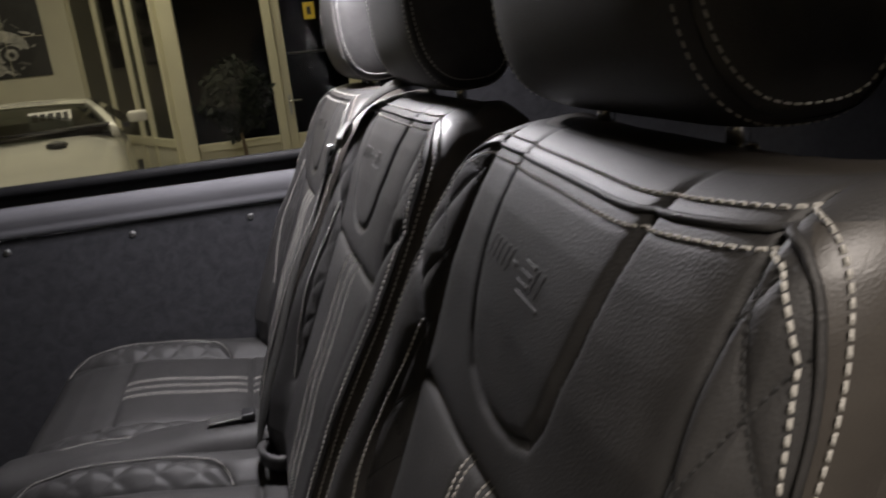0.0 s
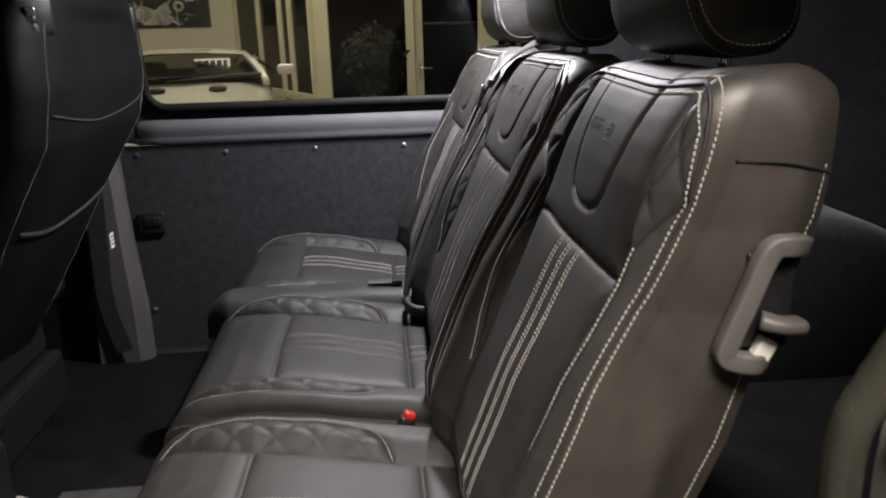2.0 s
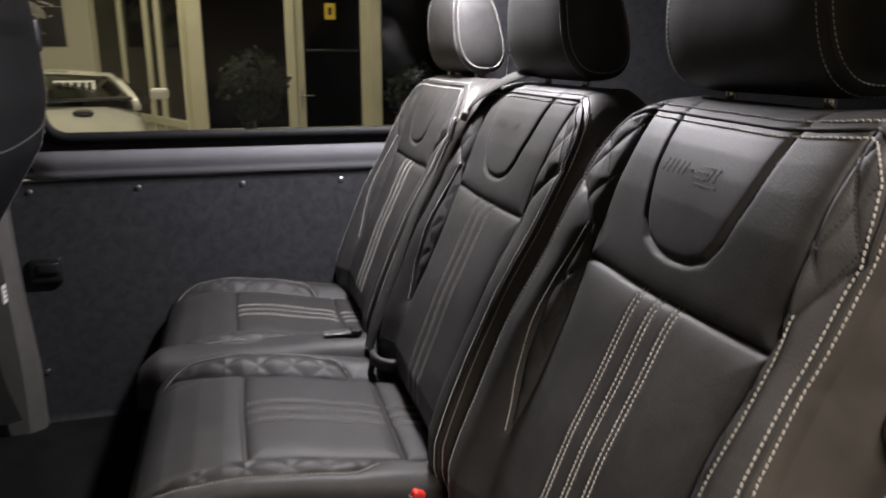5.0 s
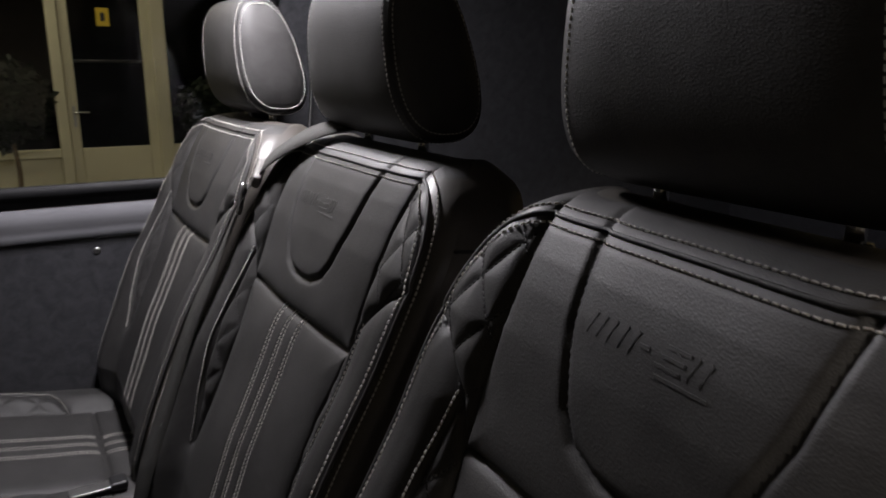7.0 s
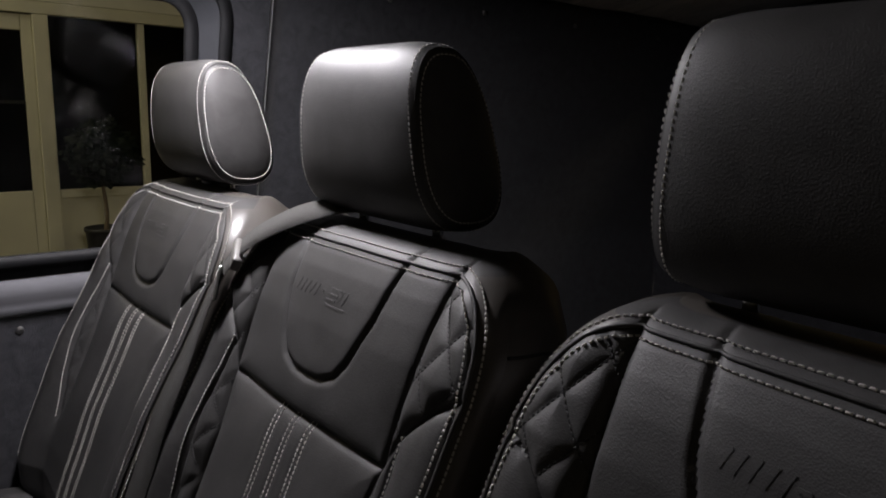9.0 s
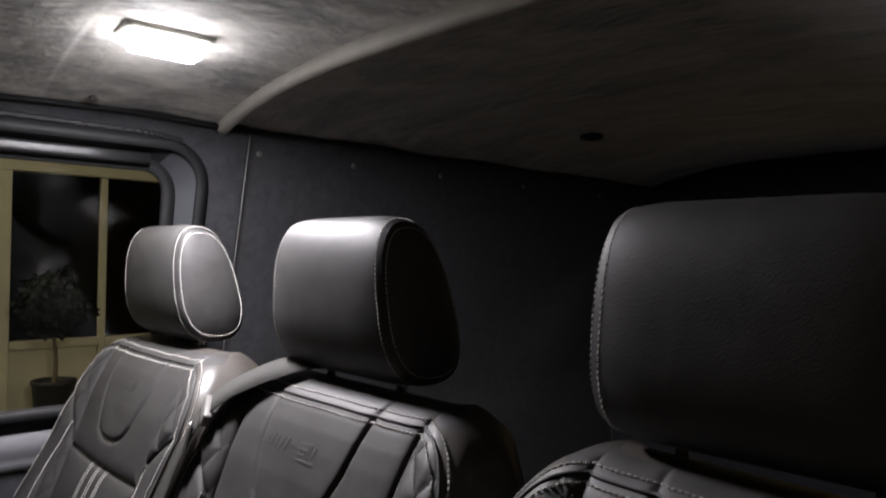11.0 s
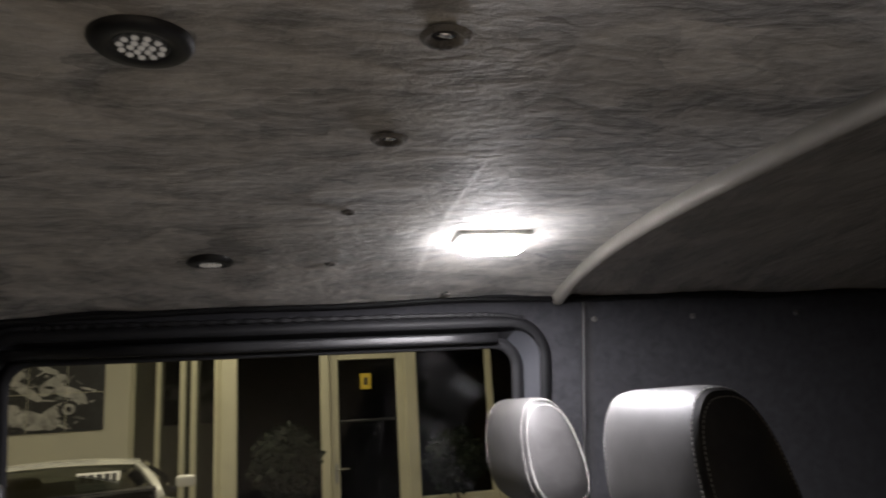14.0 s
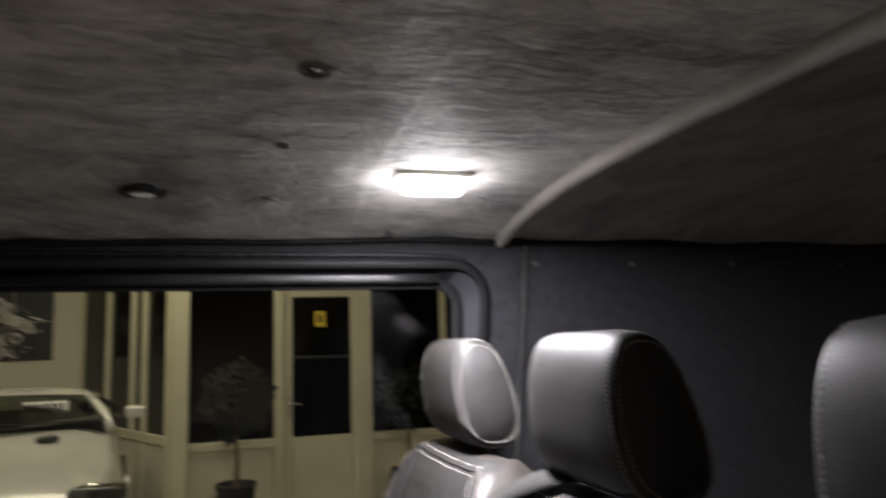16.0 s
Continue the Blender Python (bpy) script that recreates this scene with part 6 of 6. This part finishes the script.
def plant(x, y, crown_z, r, seed, group="potted trees"):
    ob = thing("potted_tree", "small dark leafy tree in a black pot", "plant", group, at=(x, y, GROUND))
    rnd = random.Random(seed)
    prof = [(0.02, 0.0), (0.13, 0.0), (0.14, 0.02), (0.165, 0.30), (0.175, 0.30), (0.175, 0.33), (0.160, 0.33), (0.155, 0.29)]
    k, m = 28, len(prof)
    verts = [(p * math.cos(2 * math.pi * i / k), p * math.sin(2 * math.pi * i / k), z) for i in range(k) for p, z in prof]
    faces = [(i * m + c, ((i + 1) % k) * m + c, ((i + 1) % k) * m + c + 1, i * m + c + 1) for i in range(k) for c in range(m - 1)]
    mesh_object("pot", verts, faces, POT, ob, "black plastic pot")
    bm = bmesh.new()
    cyl(bm, (0, 0, 0.285), 0.155, 0.155, 0.01, "z", 24)
    part("soil", bm, SOIL, ob)
    top = crown_z - GROUND
    trunk = smooth_path([(0, 0, 0.28), (0.015, 0.01, top * 0.5), (-0.012, 0.0, top * 0.8), (0.0, 0.0, top)], 16)
    verts, faces = [], []
    for i, p in enumerate(trunk):
        rr = 0.022 * (1 - 0.6 * i / 15)
        verts += [p + Vector((rr * math.cos(a), rr * math.sin(a), 0)) for a in np.linspace(0, 2 * math.pi, 8, endpoint=False)]
    faces = [(i * 8 + c, i * 8 + (c + 1) % 8, i * 8 + 8 + (c + 1) % 8, i * 8 + 8 + c) for i in range(15) for c in range(8)]
    mesh_object("trunk", verts, faces, BARK, ob, "slender bare trunk")
    limbs_v, limbs_f, leaves_v, leaves_f = [], [], [], []
    for i in range(26):
        d = Vector((rnd.gauss(0, 1), rnd.gauss(0, 1), rnd.gauss(0.25, 0.8))).normalized()
        start = trunk[rnd.randint(9, 15)]
        end = Vector((0, 0, top)) + d * r * rnd.uniform(0.6, 1.0)
        side = d.cross(Vector((0.3, 0.2, 1))).normalized() * 0.005
        b = len(limbs_v)
        limbs_v += [start - side, start + side, start + side.cross(d), end]
        limbs_f += [(b, b + 1, b + 3), (b + 1, b + 2, b + 3), (b + 2, b, b + 3)]
    mesh_object("limbs", limbs_v, limbs_f, BARK, ob)
    for i in range(5200):
        d = Vector((rnd.gauss(0, 1), rnd.gauss(0, 1), rnd.gauss(0, 1))).normalized()
        rad = r * rnd.uniform(0.45, 1.0) * (0.85 + 0.3 * noise.noise(d * 2.2 + Vector((seed, 0, 0))))
        c = Vector((0, 0, top)) + Vector((d.x * rad, d.y * rad, d.z * rad * 1.1))
        ax = Vector((rnd.gauss(0, 1), rnd.gauss(0, 1), rnd.gauss(-0.4, 0.7))).normalized()
        bx = ax.cross(d + Vector((0.01, 0.02, 0))).normalized()
        ln, wd = rnd.uniform(0.055, 0.090), rnd.uniform(0.020, 0.032)
        nn = ax.cross(bx) * 0.006
        b = len(leaves_v)
        leaves_v += [c, c + ax * ln * 0.5 + bx * wd + nn, c + ax * ln, c + ax * ln * 0.5 - bx * wd + nn]
        leaves_f += [(b, b + 1, b + 2), (b, b + 2, b + 3)]
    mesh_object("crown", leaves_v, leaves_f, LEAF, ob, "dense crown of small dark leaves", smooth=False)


plant(-0.22, 6.55, 1.30, 0.33, 3)
plant(1.33, 6.62, 1.22, 0.28, 8)


def car():
    """A white coupe parked nose towards the window."""
    ob = thing("parked_car", "white coupe parked in the hall, dark windscreen", "car", at=(-1.95, 6.15, GROUND - 0.11))
    ob.rotation_euler = (0, 0, radians(8))
    # sections along its length: y from the nose, half width, sill, shoulder height
    body = [(-2.10, 0.55, 0.30, 0.66), (-2.05, 0.72, 0.22, 0.74), (-1.85, 0.82, 0.18, 0.84), (-1.4, 0.87, 0.16, 0.92), (-0.9, 0.88, 0.16, 1.00), (-0.45, 0.88, 0.16, 1.06), (0.2, 0.88, 0.16, 1.08), (1.0, 0.88, 0.16, 1.08), (1.25, 0.86, 0.2, 1.06)]
    k = 20
    verts, faces = [], []
    for y, w, z0, z1 in body:
        for j in range(k):
            a = math.pi * j / (k - 1)
            c, s = math.cos(a), math.sin(a)
            verts.append((w * math.copysign(abs(c) ** 0.35, c), y, z0 + (z1 - z0) * (abs(s) ** 0.42) + 0.035 * math.exp(-((abs(c) - 0.75) / 0.16) ** 2) * (1 if y < -0.4 else 0)))
    n = len(body)
    faces = [(i * k + j, i * k + j + 1, (i + 1) * k + j + 1, (i + 1) * k + j) for i in range(n - 1) for j in range(k - 1)]
    faces += [tuple(range(k)), tuple((n - 1) * k + j for j in range(k - 1, -1, -1))]
    mesh_object("car_body", verts, faces, WHITE_PAINT, ob, "white painted body")
    # windscreen and roof
    rows = [(-0.62, 0.80, 1.055), (-0.40, 0.76, 1.135), (-0.15, 0.69, 1.215), (0.10, 0.61, 1.275)]

    def screen(shrink, lift):
        vs = []
        for y, w, z in rows:
            for t in np.linspace(-1, 1, 15):
                vs.append(Vector((w * shrink * t, y + 0.22 * t * t + 0.0, z + lift - 0.03 * t * t)))
        return vs, [(i * 15 + j, i * 15 + j + 1, i * 15 + 16 + j, i * 15 + 15 + j) for i in range(3) for j in range(14)]
    v, f = screen(0.93, 0.0)
    mesh_object("windscreen", v, f, CAR_GLASS, ob, "dark tinted windscreen")
    for s in (1, -1):
        sweep("screen_pillar", [Vector((s * w * 0.965, y + 0.22, z - 0.03)) for y, w, z in rows], round_rect(0.03, 0.025, 0.01, 3), WHITE_PAINT, ob)
    verts = []
    roof = [(0.08, 0.61, 1.280), (0.35, 0.61, 1.302), (0.75, 0.60, 1.305), (1.20, 0.56, 1.26)]
    for y, w, z in roof:
        for t in np.linspace(-1, 1, 15):
            verts.append((w * t, y + 0.20 * t * t * (1 if y < 0.2 else 0.3), z - 0.035 * t * t))
    mesh_object("roof", verts, [(i * 15 + j, i * 15 + j + 1, i * 15 + 16 + j, i * 15 + 15 + j) for i in range(3) for j in range(14)], WHITE_PAINT, ob)
    for s in (1, -1):
        bm = bmesh.new()
        pts = [(0.83, -0.1, 1.08), (0.64, 0.33, 1.25), (0.62, 0.85, 1.265), (0.84, 1.15, 1.08)]
        bm.faces.new([bm.verts.new((s * x, y, z)) for x, y, z in pts])
        part("side_window", bm, CAR_GLASS, ob, "dark side window")
        m = new("wing_mirror")
        m.parent = ob
        m.location = (s * 0.95, -0.30, 1.12)
        bm = bmesh.new()
        box(bm, -0.075, 0.075, -0.045, 0.045, -0.04, 0.05, 0.03, 4)
        part("mirror_shell", bm, WHITE_PAINT, m, "", True)
        boxed("mirror_arm", -0.12, -0.07, -0.02, 0.02, -0.07, -0.03, PLASTIC_BLACK, m, "", 0.006) if s > 0 else boxed("mirror_arm", 0.07, 0.12, -0.02, 0.02, -0.07, -0.03, PLASTIC_BLACK, m, "", 0.006)
        bm = bmesh.new()
        box(bm, -0.14, 0.14, -0.10, 0.10, -0.05, 0.05, 0.045, 4, Matrix.Rotation(radians(-25 * s), 4, "Z"))
        bmesh.ops.translate(bm, vec=(s * 0.72, -1.86, 0.80), verts=bm.verts)
        part("headlight", bm, CAR_GLASS, ob, "clear headlight", True)
        bm = bmesh.new()
        bmesh.ops.create_uvsphere(bm, u_segments=14, v_segments=10, radius=0.05)
        bmesh.ops.translate(bm, vec=(s * 0.70, -1.88, 0.82), verts=bm.verts)
        part("headlight_bulb", bm, CHROME, ob, "bright headlight reflector", True)
        for y in (-1.35, 1.1):
            w = new("wheel")
            w.parent = ob
            w.location = (s * 0.80, y, 0.32)
            bm = bmesh.new()
            cyl(bm, (0, 0, 0), 0.32, 0.32, 0.22, "x", 32)
            part("tyre", bm, TYRE, w)
            bm = bmesh.new()
            cyl(bm, (s * 0.015, 0, 0), 0.23, 0.21, 0.23, "x", 24)
            part("rim", bm, STEEL, w)
    # wipers, bonnet vents, card behind the glass
    for x0, x1 in ((-0.55, 0.05), (0.0, 0.58)):
        sweep("wiper", [(x0, -0.645, 1.075), ((x0 + x1) / 2, -0.60, 1.09), (x1, -0.55, 1.10)], ring(0.008, 6), PLASTIC_BLACK, ob)
    for s in (-0.06, 0.40):
        bm = bmesh.new()
        bmesh.ops.create_uvsphere(bm, u_segments=14, v_segments=8, radius=0.06)
        bmesh.ops.scale(bm, vec=(1.2, 0.9, 0.5), verts=bm.verts)
        bmesh.ops.translate(bm, vec=(s, -0.86, 1.02), verts=bm.verts)
        part("washer_cover", bm, PLASTIC_BLACK, ob, "", True)
    card = part("price_card", (lambda bm: (box(bm, -0.15, 0.15, -0.003, 0.003, -0.075, 0.075), bm)[1])(bmesh.new()), TAG, ob, "white card with dark bars")
    card.location, card.rotation_euler = (0.33, -0.16, 1.165), (radians(-35), 0, 0)
    for i, (x, w) in enumerate(((-0.105, 0.020), (-0.05, 0.020), (0.005, 0.020), (0.06, 0.020), (0.11, 0.016))):
        bm = bmesh.new()
        box(bm, x - w, x + w, -0.006, -0.004, -0.01, 0.055)
        part("print_bar", bm, PRINT, card)
    for s in (-0.38, 0.38):
        bm = bmesh.new()
        box(bm, -0.24, 0.24, -0.07, 0.07, 0.0, 0.62, 0.08, 3, Matrix.Rotation(radians(-15), 4, "X"))
        bmesh.ops.translate(bm, vec=(s, 0.55, 0.58), verts=bm.verts)
        part("car_seat", bm, LEATHER_BACK, ob, "dark seat inside", True)
    boxed("cabin_tub", -0.74, 0.74, -0.50, 1.15, 1.09, 1.105, PLASTIC_BLACK, ob, "dark cabin under the glass", 0.0)
    boxed("dashboard", -0.75, 0.75, -0.40, -0.12, 0.90, 1.05, PLASTIC_BLACK, ob, "black dashboard", 0.03)


car()
# warm wooden panelling beyond the rear window
tagged(boxed("hall_panelling", 4.2, 4.3, -2.2, 1.75, GROUND, 2.6, WOOD, None, "", 0.0), "warm pale wooden panelling in the hall", "wall", kind="structure")
